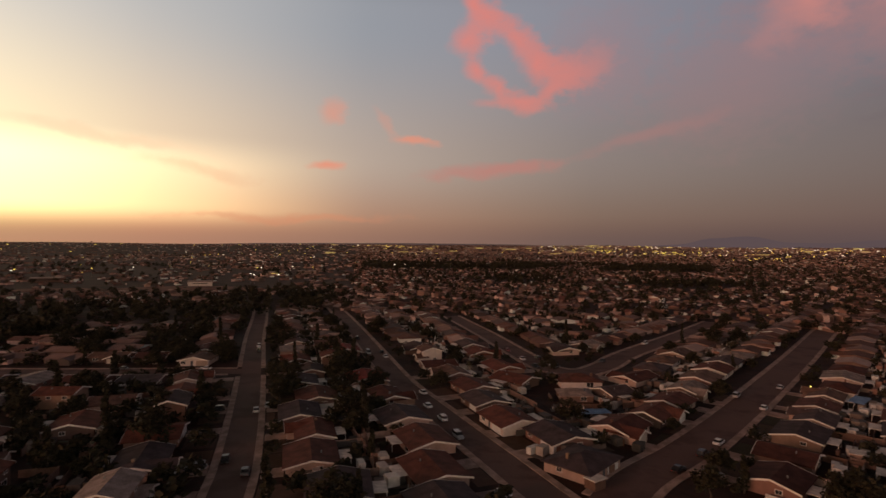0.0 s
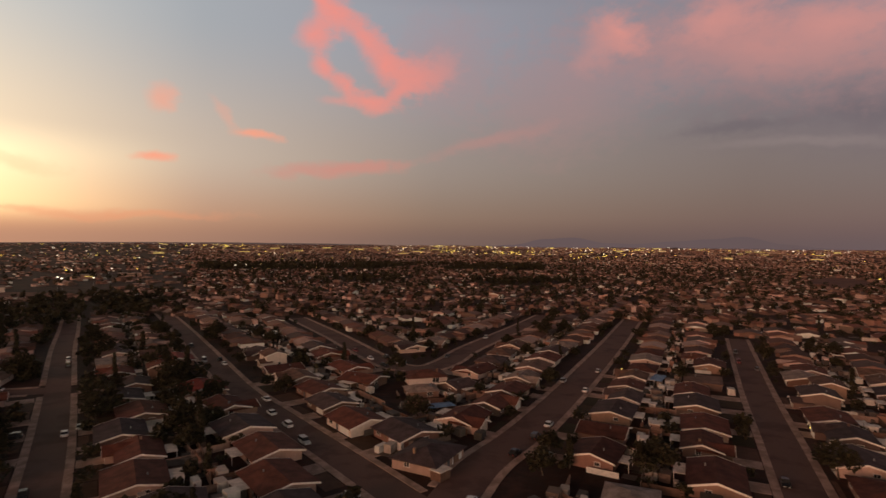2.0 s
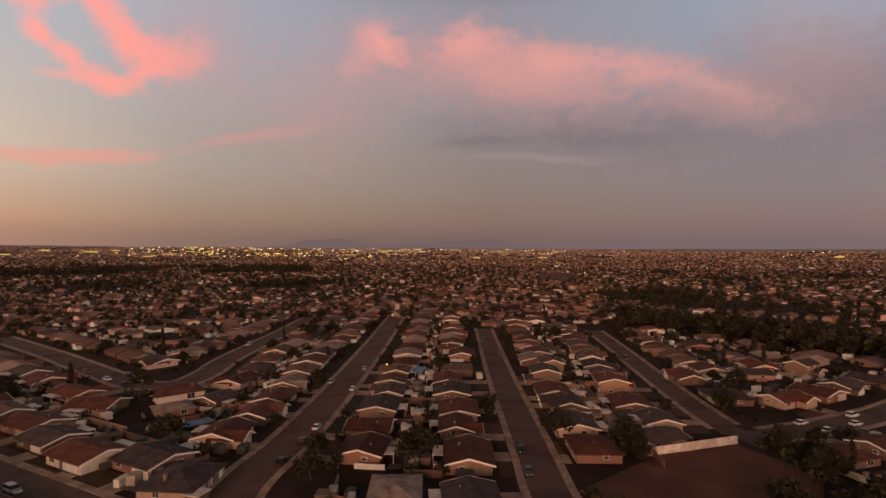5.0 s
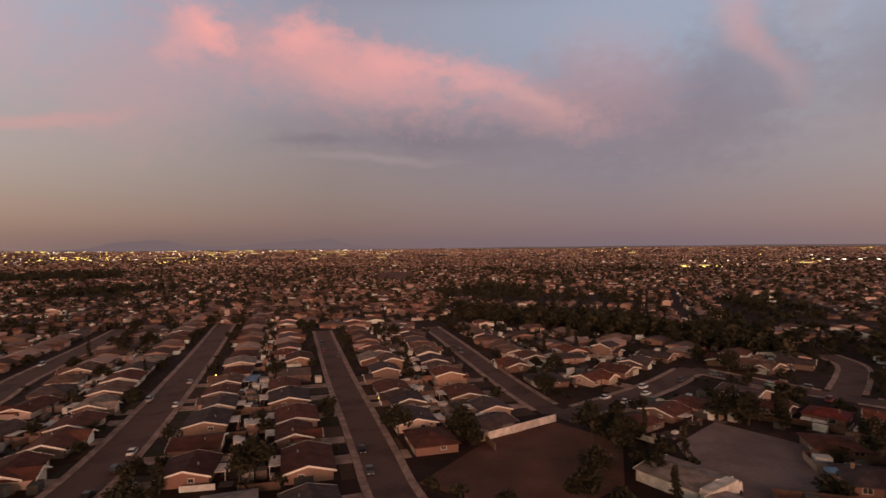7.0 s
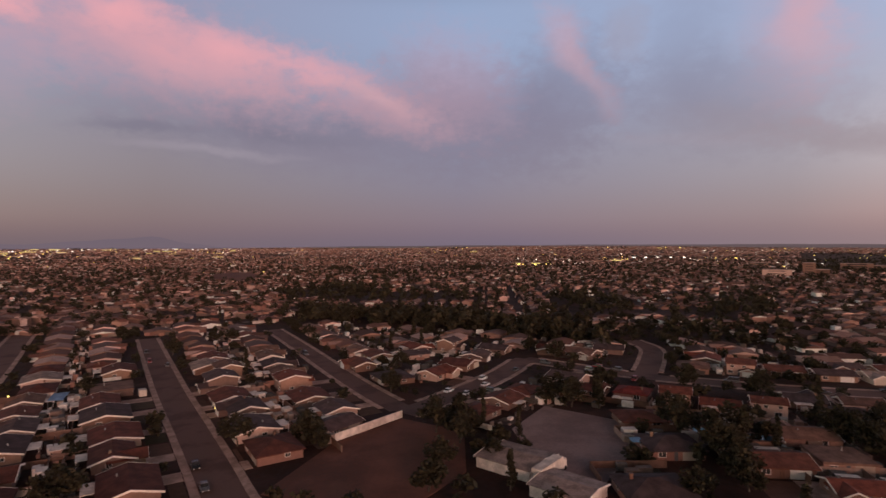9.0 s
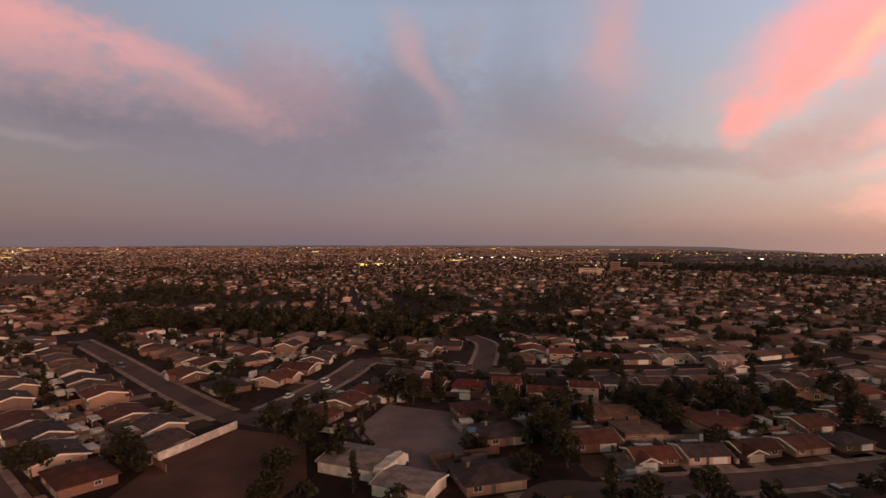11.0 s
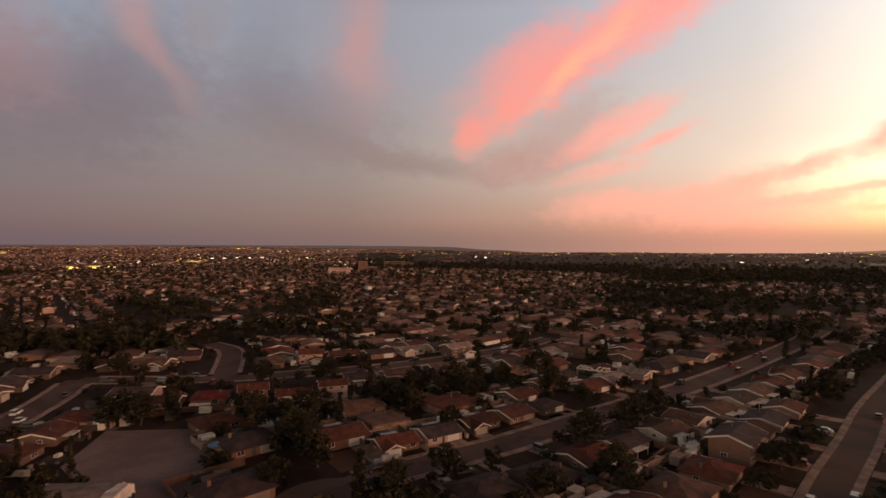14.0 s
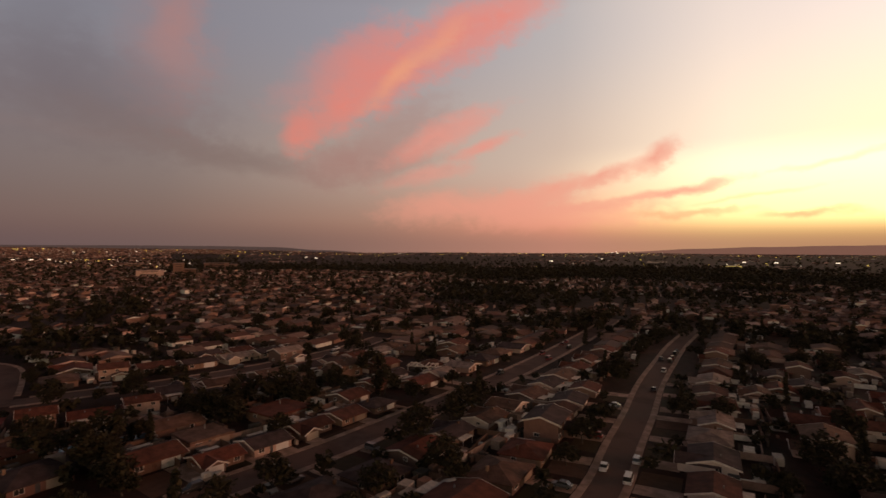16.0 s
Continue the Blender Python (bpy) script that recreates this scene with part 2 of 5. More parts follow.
def glow_material(name, colour, power):
    m = bpy.data.materials.new(name)
    m.use_nodes = True
    n = Nodes(m.node_tree)
    e = n.add("ShaderNodeEmission")
    e.inputs[0].default_value, e.inputs[1].default_value = (*colour, 1), power
    n.put(e.outputs[0], n.add("ShaderNodeOutputMaterial").inputs[0])
    return m


SOIL = material("dry_soil", [(0.036, 0.011, 0.005), (0.058, 0.017, 0.008), (0.034, 0.012, 0.005), (0.073, 0.022, 0.011)], 0.95, 0.05, 0.05, grain=14)
DIRT = material("bare_dirt", [(0.163, 0.055, 0.031), (0.197, 0.067, 0.036)], 0.95, 0.05, 0.03, grain=20)
ASPHALT = material("asphalt", [(0.149, 0.070, 0.054), (0.181, 0.089, 0.067), (0.161, 0.080, 0.059)], 0.9, 0.08, 0.01, grain=30)
YARD_ASPHALT = material("yard_asphalt", [(0.262, 0.165, 0.146), (0.310, 0.196, 0.173)], 0.9, 0.06, 0.01, grain=25)
CONCRETE = material("concrete", [(0.40, 0.235, 0.172), (0.50, 0.30, 0.225)], 0.9, 0.3, 0.004, grain=20)
LAWN = material("lawn", [(0.044, 0.032, 0.009), (0.075, 0.040, 0.014), (0.106, 0.050, 0.023), (0.141, 0.059, 0.032), (0.088, 0.035, 0.021)], 0.95, 0.5, 0.03, per="object", grain=12)
WALLS = material("stucco", [(0.70, 0.552, 0.468), (0.352, 0.186, 0.126), (0.216, 0.110, 0.074), (0.480, 0.290, 0.221), (0.176, 0.090, 0.060), (0.288, 0.133, 0.095), (0.240, 0.128, 0.089), (0.192, 0.110, 0.085), (0.320, 0.179, 0.116), (0.576, 0.371, 0.295), (0.160, 0.093, 0.074)],
                 0.92, 0.6, 0.006, per="object", grain=25, worn=0.15)
TRIM = material("white_trim", [(0.800, 0.690, 0.610), (0.860, 0.760, 0.680)], 0.7, 0.8, worn=0.1)
GARAGE = material("garage_door_paint", [(0.75, 0.72, 0.66), (0.55, 0.45, 0.36), (0.78, 0.76, 0.72), (0.42, 0.30, 0.22)], 0.6, 0.8, per="object", worn=0.08)
DOOR = material("door_paint", [(0.16, 0.07, 0.04), (0.10, 0.10, 0.11), (0.25, 0.14, 0.08)], 0.6, 1.0, per="object")
GLASS = material("window_glass", [(0.03, 0.032, 0.036), (0.05, 0.05, 0.05)], 0.08, 0.6, worn=0.05)
METAL = material("grey_metal", [(0.30, 0.30, 0.30), (0.22, 0.22, 0.22)], 0.45, 1.0, metal=0.7)
ROOFS = {
    "brown": material("brown_shingle", [(0.111, 0.031, 0.020), (0.138, 0.041, 0.026), (0.095, 0.028, 0.018), (0.148, 0.047, 0.029)], 0.92, 0.35, 0.03, per="object", grain=9, worn=0.5, bleach=0.14),
    "rust": material("rust_tile", [(0.161, 0.038, 0.020), (0.189, 0.047, 0.026), (0.150, 0.040, 0.023)], 0.9, 0.35, 0.03, per="object", grain=9, worn=0.5, bleach=0.14),
    "red": material("red_tile", [(0.293, 0.034, 0.018), (0.244, 0.030, 0.018)], 0.85, 0.35, 0.03, per="object", grain=9, worn=0.5, bleach=0.14),
    "grey": material("grey_shingle", [(0.077, 0.044, 0.044), (0.092, 0.055, 0.055), (0.106, 0.062, 0.060), (0.080, 0.049, 0.052)], 0.92, 0.35, 0.03, per="object", grain=9, worn=0.5),
    "tan": material("tan_shingle", [(0.178, 0.085, 0.055), (0.206, 0.102, 0.070), (0.155, 0.071, 0.049)], 0.92, 0.35, 0.03, per="object", grain=9, worn=0.5),
    "pale": material("pale_gravel_roof", [(0.299, 0.203, 0.169), (0.342, 0.240, 0.210)], 0.92, 0.35, 0.02, per="object", grain=9, worn=0.5),
}
BARK = material("bark", [(0.07, 0.05, 0.035), (0.10, 0.075, 0.055)], 0.95, 2.0, 0.02)
LEAVES = material("leaves", [(0.021, 0.017, 0.005), (0.036, 0.029, 0.009), (0.026, 0.021, 0.008), (0.049, 0.037, 0.013)], 0.8, 0.5, per="island")
TYRE = material("tyre_rubber", [(0.02, 0.02, 0.02), (0.03, 0.03, 0.03)], 0.9, 3.0)
FENCE = material("fence_boards", [(0.221, 0.108, 0.065), (0.289, 0.161, 0.114), (0.383, 0.238, 0.184), (0.170, 0.084, 0.054)], 0.9, 0.8, per="object")
WHITE_WALL = material("white_block", [(0.680, 0.576, 0.499), (0.760, 0.648, 0.568)], 0.85, 0.4)
POOL = material("pool_water", [(0.10, 0.35, 0.48), (0.14, 0.42, 0.55)], 0.05, 0.3, worn=0.05)
TARP = material("blue_tarp", [(0.10, 0.24, 0.45), (0.14, 0.30, 0.50)], 0.5, 0.5)

# ---------------------------------------------------------------- building blocks


def part(name, bm, mat, parent=None, label="", smooth=False):
    mesh = bpy.data.meshes.new(name)
    bmesh.ops.recalc_face_normals(bm, faces=bm.faces)
    bm.to_mesh(mesh)
    bm.free()
    for m in mat if isinstance(mat, (list, tuple)) else [mat]:
        mesh.materials.append(m)
    if smooth:
        for p in mesh.polygons:
            p.use_smooth = True
    ob = new(name, mesh)
    ob.parent = parent
    if label:
        tagged(ob, label)
    return ob


def block(bm, x, y, z, lx, ly, lz, turn=0.0, taper=1.0):
    """A box standing on z, centred on x, y; taper narrows its top."""
    c, s = math.cos(turn), math.sin(turn)
    v = []
    for h, k in ((0, 1.0), (lz, taper)):
        for dx, dy in ((-1, -1), (1, -1), (1, 1), (-1, 1)):
            px, py = dx * lx / 2 * k, dy * ly / 2 * k
            v.append(bm.verts.new((x + px * c - py * s, y + px * s + py * c, z + h)))
    faces = [bm.faces.new([v[i] for i in ids]) for ids in ((3, 2, 1, 0), (4, 5, 6, 7), (0, 1, 5, 4), (1, 2, 6, 5), (2, 3, 7, 6), (3, 0, 4, 7))]
    return v, faces


def gable_walls(bm, x, y, lx, ly, h, rise, along_x=True):
    """Walls with pointed ends under a ridge."""
    a, b = lx / 2, ly / 2
    p = [(-a, -b, 0), (a, -b, 0), (a, b, 0), (-a, b, 0), (-a, -b, h), (a, -b, h), (a, b, h), (-a, b, h)]
    p += [(-a, 0, h + rise), (a, 0, h + rise)] if along_x else [(0, -b, h + rise), (0, b, h + rise)]
    v = [bm.verts.new((x + q[0], y + q[1], q[2])) for q in p]
    if along_x:
        ids = ((0, 1, 5, 4), (2, 3, 7, 6), (1, 2, 6, 9, 5), (3, 0, 4, 8, 7), (4, 5, 9, 8), (6, 7, 8, 9), (3, 2, 1, 0))
    else:
        ids = ((1, 2, 6, 5), (3, 0, 4, 7), (0, 1, 5, 8, 4), (2, 3, 7, 9, 6), (5, 6, 9, 8), (7, 4, 8, 9), (3, 2, 1, 0))
    for i in ids:
        bm.faces.new([v[k] for k in i])


def roof_slabs(bm, x, y, lx, ly, h, rise, along_x=True, over=0.75, thick=0.22):
    """Two pitched slabs meeting at the ridge, with eaves."""
    a, b = (lx / 2 + over, ly / 2) if along_x else (ly / 2 + over, lx / 2)
    fall = rise / b * over
    for side in (-1, 1):
        low, out = h - fall + 0.02, (b + over) * side
        pts = [(-a, out, low), (a, out, low), (a, 0, h + rise + 0.02), (-a, 0, h + rise + 0.02)]
        pts += [(q[0], q[1], q[2] + thick) for q in pts]
        v = [bm.verts.new((x + (q[0] if along_x else q[1]), y + (q[1] if along_x else q[0]), q[2])) for q in pts]
        for i in ((0, 1, 2, 3), (4, 5, 6, 7), (0, 1, 5, 4), (1, 2, 6, 5), (2, 3, 7, 6), (3, 0, 4, 7)):
            bm.faces.new([v[k] for k in i])


def gable_fascia(x, y, lx, ly, h, rise, end, along_x=True, over=0.75):
    """White boards along the two sloping edges of one gable end."""
    bm = bmesh.new()
    a, b = (lx / 2 + over, ly / 2) if along_x else (ly / 2 + over, lx / 2)
    fall = rise / b * over
    for side in (-1, 1):
        pts = [((b + over) * side, h - fall - 0.12), (0, h + rise - 0.12), (0, h + rise + 0.27), ((b + over) * side, h - fall + 0.27)]
        v = []
        for depth in (a - 0.02, a + 0.08):
            for q, z in pts:
                px, py = end * depth, q
                v.append(bm.verts.new((x + (px if along_x else py), y + (py if along_x else px), z)))
        for i in ((0, 1, 2, 3), (4, 5, 6, 7), (0, 1, 5, 4), (1, 2, 6, 5), (2, 3, 7, 6), (3, 0, 4, 7)):
            bm.faces.new([v[k] for k in i])
    return bm


def hip_roof(bm, x, y, lx, ly, h, rise, over=0.6, thick=0.2):
    a, b = lx / 2 + over, ly / 2 + over
    r = max(a - b, 0.4)
    p = [(-a, -b, h - 0.15), (a, -b, h - 0.15), (a, b, h - 0.15), (-a, b, h - 0.15)]
    p += [(q[0], q[1], q[2] + thick) for q in p] + [(-r, 0, h + rise), (r, 0, h + rise)]
    v = [bm.verts.new((x + q[0], y + q[1], q[2])) for q in p]
    for i in ((3, 2, 1, 0), (0, 1, 5, 4), (1, 2, 6, 5), (2, 3, 7, 6), (3, 0, 4, 7), (4, 5, 9, 8), (6, 7, 8, 9), (5, 6, 9), (7, 4, 8)):
        bm.faces.new([v[k] for k in i])


def window(parent, x, y, z, w, h, face, name="window"):
    """A white frame with a dark pane, on a wall that faces -y, +y, -x or +x."""
    bm = bmesh.new()
    for dx, dz, lx, lz in ((0, -h / 2, w + 0.2, 0.1), (0, h / 2, w + 0.2, 0.1), (-w / 2, 0, 0.1, h), (w / 2, 0, 0.1, h), (0, 0, 0.06, h)):
        block(bm, dx, 0, dz - lz / 2, lx, 0.14, lz)
    turn = {"-y": 0, "+x": 90, "+y": 180, "-x": 270}[face]
    bm.transform(pose(x, y, z, 0, 0, turn))
    frame_ob = part(name, bm, TRIM, parent)
    bm = bmesh.new()
    block(bm, 0, 0.0, -h / 2, w, 0.05, h)
    bm.transform(pose(x, y, z, 0, 0, turn))
    part("pane", bm, GLASS, frame_ob)
    return frame_ob


def house(colour, shape, w=13.8, d=11.6):
    """A single-family house standing at the origin, front towards -y."""
    ob = new("house")
    roof = ROOFS[colour]
    h, rise = 2.2, 1.25
    walls, cover = bmesh.new(), bmesh.new()
    wings = []
    if shape == "long":
        wings = [(0, 0, w, d, h, rise, True)]
    elif shape == "ell":
        wings = [(0, 0.8, w, d - 1.6, h, rise, True), (-w * 0.27, -d * 0.22, w * 0.44, d * 0.72, h - 0.06, rise * 0.9, False)]
    elif shape == "ell_right":
        wings = [(0, 0.8, w, d - 1.6, h, rise, True), (w * 0.27, -d * 0.22, w * 0.44, d * 0.72, h - 0.06, rise * 0.9, False)]
    elif shape == "deep":
        wings = [(0, 0, w * 0.86, d * 1.12, h, rise, False)]
    elif shape == "tall":
        h = 4.6
        wings = [(0, 0.6, w * 0.86, d * 0.82, h, rise, True), (w * 0.2, -d * 0.38, w * 0.46, d * 0.4, 2.2, 0.9, False)]
    if shape in ("hip", "flat"):
        block(walls, 0, 0, 0, w, d, h)
        if shape == "hip":
            hip_roof(cover, 0, 0, w, d, h, 1.6)
        else:
            block(cover, 0, 0, h, w + 0.8, d + 0.8, 0.3)
            block(cover, 0, 0, h + 0.3, w + 0.2, d + 0.2, 0.12)
    for x, y, lx, ly, hh, rr, along in wings:
        gable_walls(walls, x, y, lx, ly, hh, rr, along)
        roof_slabs(cover, x, y, lx, ly, hh, rr, along)
    part("wall", walls, WALLS, ob)
    part("roof", cover, roof, ob)
    for i, (x, y, lx, ly, hh, rr, along) in enumerate(wings):
        for end in ((-1, 1) if along or i == 0 else (-1,)):
            part("fascia", gable_fascia(x, y, lx, ly, hh, rr, end, along), TRIM, ob, "white painted fascia boards")
    # openings
    front = -d / 2 + (0.8 if shape in ("ell", "ell_right") else 0) * 2
    if shape == "deep":
        front = -d * 0.56
    if shape == "tall":
        front = 0.6 - d * 0.41
    gx = {"ell": -w * 0.27, "ell_right": w * 0.27, "tall": w * 0.2}.get(shape, w * 0.24)
    gy = {"ell": -d * 0.58, "ell_right": -d * 0.58, "tall": -d * 0.58}.get(shape, front)
    bm = bmesh.new()
    for k in range(4):
        block(bm, gx, gy - 0.03, 0.03 + k * 0.51, 4.8, 0.1, 0.49)
    part("garage_door", bm, GARAGE, ob)
    sx = 1 if gx < 0 else -1
    bm = bmesh.new()
    block(bm, sx * 0.8, front - 0.02, 0.02, 1.0, 0.12, 2.0)
    part("front_door", bm, DOOR, ob)
    window(ob, sx * w * 0.32, front - 0.04, 1.35, 2.0, 1.1, "-y")
    side = w / 2 if shape not in ("deep", "tall") else w * 0.43
    back = d / 2 if shape not in ("deep", "tall") else (d * 0.56 if shape == "deep" else 0.6 + d * 0.41)
    window(ob, side + 0.04, d * 0.15, 1.4, 1.4, 0.9, "+x")
    window(ob, -side - 0.04, d * 0.15, 1.4, 1.4, 0.9, "-x")
    window(ob, -w * 0.2, back + 0.04, 1.2, 2.4, 1.5, "+y")
    if shape == "tall":
        for x in (-w * 0.26, w * 0.1):
            window(ob, x, front - 0.04, 3.6, 1.5, 1.0, "-y")
            window(ob, x, back + 0.04, 3.6, 1.5, 1.0, "+y")
    bm = bmesh.new()
    if shape in ("ell", "hip"):
        block(bm, -w * 0.3, d * 0.12, h - 0.2, 0.7, 0.55, 2.0)
        block(bm, -w * 0.3, d * 0.12, h + 1.8, 0.8, 0.65, 0.12)
        part("chimney", bm, DOOR, ob, "small brick chimney")
    else:
        block(bm, w * 0.15, d * 0.2, h + 0.2, 0.3, 0.3, 1.3)
        part("roof_vent", bm, METAL, ob)
    if shape in ("long", "ell"):
        bm = bmesh.new()
        block(bm, w * 0.12, back + 1.7, 1.95, 6.0, 3.6, 0.14)
        part("patio_roof", bm, WHITE_WALL, ob, "flat white patio roof")
        for px in (-2.6, 2.6):
            bm = bmesh.new()
            block(bm, w * 0.12 + px, back + 3.3, 0, 0.14, 0.14, 1.95)
            part("patio_post", bm, TRIM, ob)
    return ob

# ---------------------------------------------------------------- the plan


def smooth_line(pts, step=4.0):
    """A soft curve through the given bends, as points about a step apart."""
    p = [Vector((*q, 0)) for q in pts]
    p = [2 * p[0] - p[1]] + p + [2 * p[-1] - p[-2]]
    out = []
    for a, b, c, d in zip(p, p[1:], p[2:], p[3:]):
        n = max(2, int((c - b).length / step))
        for i in range(n):
            t = i / n
            out.append(0.5 * ((2 * b) + (c - a) * t + (2 * a - 5 * b + 4 * c - d) * t * t + (3 * b - a - 3 * c + d) * t ** 3))
    return out + [p[-2]]


# street widths in metres, bends in plan units
STREETS = {
    "west_avenue": (7.4, [(-30, 60), (-36, 91), (-41, 110), (-54, 152), (-83, 241), (-99, 294), (-119, 358)]),
    "red_roof_street": (8.6, [(22, 80), (17, 92), (13, 102), (6, 119), (-3, 141), (-13, 166), (-27, 213), (-49, 287), (-75, 370)]),
    "middle_avenue": (10.2, [(-8, 46), (10, 66), (22, 80), (35, 97), (50, 111), (69, 131), (94, 159), (135, 206), (198, 280), (260, 350)]),
    "elbow_street": (9.6, [(5, 320), (20, 258), (31, 205), (37, 184), (46, 180), (57, 190), (72, 211), (115, 260), (150, 302)]),
    "cross_street": (8.8, [(-190, 174), (-125, 175), (-86, 177), (-62, 178)]),
    "straight_street": (8.4, [(62, 42), (73, 58), (85, 72), (102, 92), (129, 124), (171, 172), (200, 205)]),
    "field_street": (8.0, [(131, 52), (144, 67), (169, 93), (206, 130), (240, 165)]),
    "corner_street": (9.2, [(128, 50), (150, 42), (176, 35), (203, 31)]),
    "terrace_street": (8.8, [(203, 31), (194, 12), (186, -10), (183, -31), (181, -48), (182, -75), (190, -116), (205, -150)]),
    "spur_street": (8.8, [(186, -10), (215, -14), (237, -15), (255, -8)]),
    "bend_street": (8.8, [(92, -22), (95, -32), (97, -46), (99, -60), (104, -82), (110, -107), (118, -140), (132, -187), (149, -238), (168, -290)]),
    "south_street": (6.6, [(45, -65), (51, -86), (59, -106), (68, -130), (80, -160), (93, -198), (105, -235), (120, -290)]),
}
LINES = {name: smooth_line([(x * U, y * U) for x, y in pts]) for name, (w, pts) in STREETS.items()}
ROAD_PTS = np.array([(p.x, p.y) for line in LINES.values() for p in line])
ROAD_DIR = np.array([(b.x - a.x, b.y - a.y) for line in LINES.values() for a, b in zip(line, line[1:] + [2 * line[-1] - line[-2]])])
ROAD_HALF = np.array([STREETS[n][0] / 2 for n, line in LINES.items() for p in line])
ROAD_NAME = [n for n, line in LINES.items() for p in line]
BULB = (88.0 * U, -21.0 * U, 12.0)     # the turning circle at the end of bend_street
OPEN_LAND = [[(x * U, y * U) for x, y in poly] for poly in (
    [(79, 57), (104, 57), (124, 49), (119, 32), (98, 26), (78, 32)],          # dirt field
    [(124, 22), (144, 17), (137, -2), (118, -4), (97, 2), (93, 8), (108, 15)],   # paved yard
)]


def inside(x, y, poly):
    hit = False
    for (x0, y0), (x1, y1) in zip(poly, poly[1:] + poly[:1]):
        if (y0 > y) != (y1 > y) and x < (x1 - x0) * (y - y0) / (y1 - y0) + x0:
            hit = not hit
    return hit


def nearest_road(x, y):
    d = np.hypot(ROAD_PTS[:, 0] - x, ROAD_PTS[:, 1] - y)
    i = int(np.argmin(d))
    return d[i], i


def compass(x, y):
    return math.degrees(math.atan2(x, y))


def in_sight(x, y, margin=46):
    return -margin < (compass(x, y) + 60) % 360 - 60 < 132 + margin


def relief(x, y):
    """Height of the land: level here, raised far north and east so its edge meets the camera's horizon."""
    r, a = math.hypot(x, y), (compass(x, y) + 60) % 360 - 60
    up = min(max((r - 2200) / 2500, 0), 1)
    turn = 1 - min(max((a - 95) / 30, 0), 1)
    roll = math.sin(x * 0.0031 + 1) * math.sin(y * 0.0027) * 5 * min(max((r - 900) / 1500, 0), 1)
    return up * up * (3 - 2 * up) * (42 * turn) + roll


# ---------------------------------------------------------------- ground and streets
bm = bmesh.new()
rings = [0.5, 30, 60, 90, 130, 180, 250, 350, 500, 700, 900, 1200, 1500, 1900, 2300, 2700, 3100, 3500, 3900, 4300, 4600, 4880]
spokes = 240
grid = [[bm.verts.new((r * math.sin(k / spokes * math.tau), r * math.cos(k / spokes * math.tau), relief(r * math.sin(k / spokes * math.tau), r * math.cos(k / spokes * math.tau)))) for k in range(spokes)] for r in rings]
for a, b in zip(grid, grid[1:]):
    for k in range(spokes):
        bm.faces.new((a[k], a[(k + 1) % spokes], b[(k + 1) % spokes], b[k]))
bm.faces.new(grid[0])
tagged(part("ground", bm, SOIL), "dry brown earth with scrub between the houses", "ground", kind="structure")


def ribbon(line, left, right, z0, z1):
    """A slab along a line between two offsets, from z0 up to z1."""
    bm = bmesh.new()
    prev = None
    for i, p in enumerate(line):
        q, r = line[max(i - 1, 0)], line[min(i + 1, len(line) - 1)]
        side = Vector((r.y - q.y, q.x - r.x, 0)).normalized()
        a, b = p + side * left, p + side * right
        row = [bm.verts.new((a.x, a.y, z0)), bm.verts.new((a.x, a.y, z1)), bm.verts.new((b.x, b.y, z1)), bm.verts.new((b.x, b.y, z0))]
        if prev:
            for j in range(3):
                bm.faces.new((prev[j], row[j], row[j + 1], prev[j + 1]))
        else:
            bm.faces.new(row)
        prev = row
    bm.faces.new(prev[::-1])
    return bm


for i, (name, line) in enumerate(LINES.items()):
    half = STREETS[name][0] / 2
    road = tagged(part("road", ribbon(line, -half, half, -0.3, 0.03 + 0.006 * i), ASPHALT), "worn dark asphalt residential street", "road", kind="structure")
    other = [k for k, n in enumerate(ROAD_NAME) if n != name]
    far_pts, far_half = ROAD_PTS[other], ROAD_HALF[other]
    for side in (-1, 1):
        run = []
        for j, p in enumerate(line + [None]):
            clear = False
            if p is not None:
                q, r = line[max(j - 1, 0)], line[min(j + 1, len(line) - 1)]
                n = Vector((r.y - q.y, q.x - r.x, 0)).normalized() * side
                e = p + n * (half + 1)
                clear = np.all(np.hypot(far_pts[:, 0] - e.x, far_pts[:, 1] - e.y) > far_half + 1.5) and math.hypot(e.x - BULB[0], e.y - BULB[1]) > BULB[2] + 1
            if clear:
                run.append(p)
                continue
            if len(run) > 2:
                a, b = (half, half + 1.8) if side > 0 else (-half - 1.8, -half)
                tagged(part("pavement", ribbon(run, a, b, -0.3, 0.17), CONCRETE), "pale concrete kerb and pavement beside the street", "pavement", kind="structure")
            run = []
bm = bmesh.new()
bmesh.ops.create_cone(bm, cap_ends=True, segments=40, radius1=BULB[2], radius2=BULB[2], depth=0.4, matrix=Matrix.Translation((BULB[0], BULB[1], -0.08)))
tagged(part("road", bm, ASPHALT), "round asphalt turning circle at the street's end", "road", kind="structure")
bm = bmesh.new()
for k in range(6, 30):
    a0, a1 = [math.radians(8 * j + 60) for j in (k, k + 1)]
    pts = [(BULB[0] + r * math.cos(a), BULB[1] + r * math.sin(a)) for r, a in ((12.0, a0), (14.0, a0), (14.0, a1), (12.0, a1))]
    lo = [bm.verts.new((*q, -0.2)) for q in pts]
    hi = [bm.verts.new((*q, 0.17)) for q in pts]
    bm.faces.new(hi)
    for j in range(4):
        bm.faces.new((lo[j], lo[(j + 1) % 4], hi[(j + 1) % 4], hi[j]))
tagged(part("pavement", bm, CONCRETE), "pale concrete kerb round the turning circle", "pavement", kind="structure")


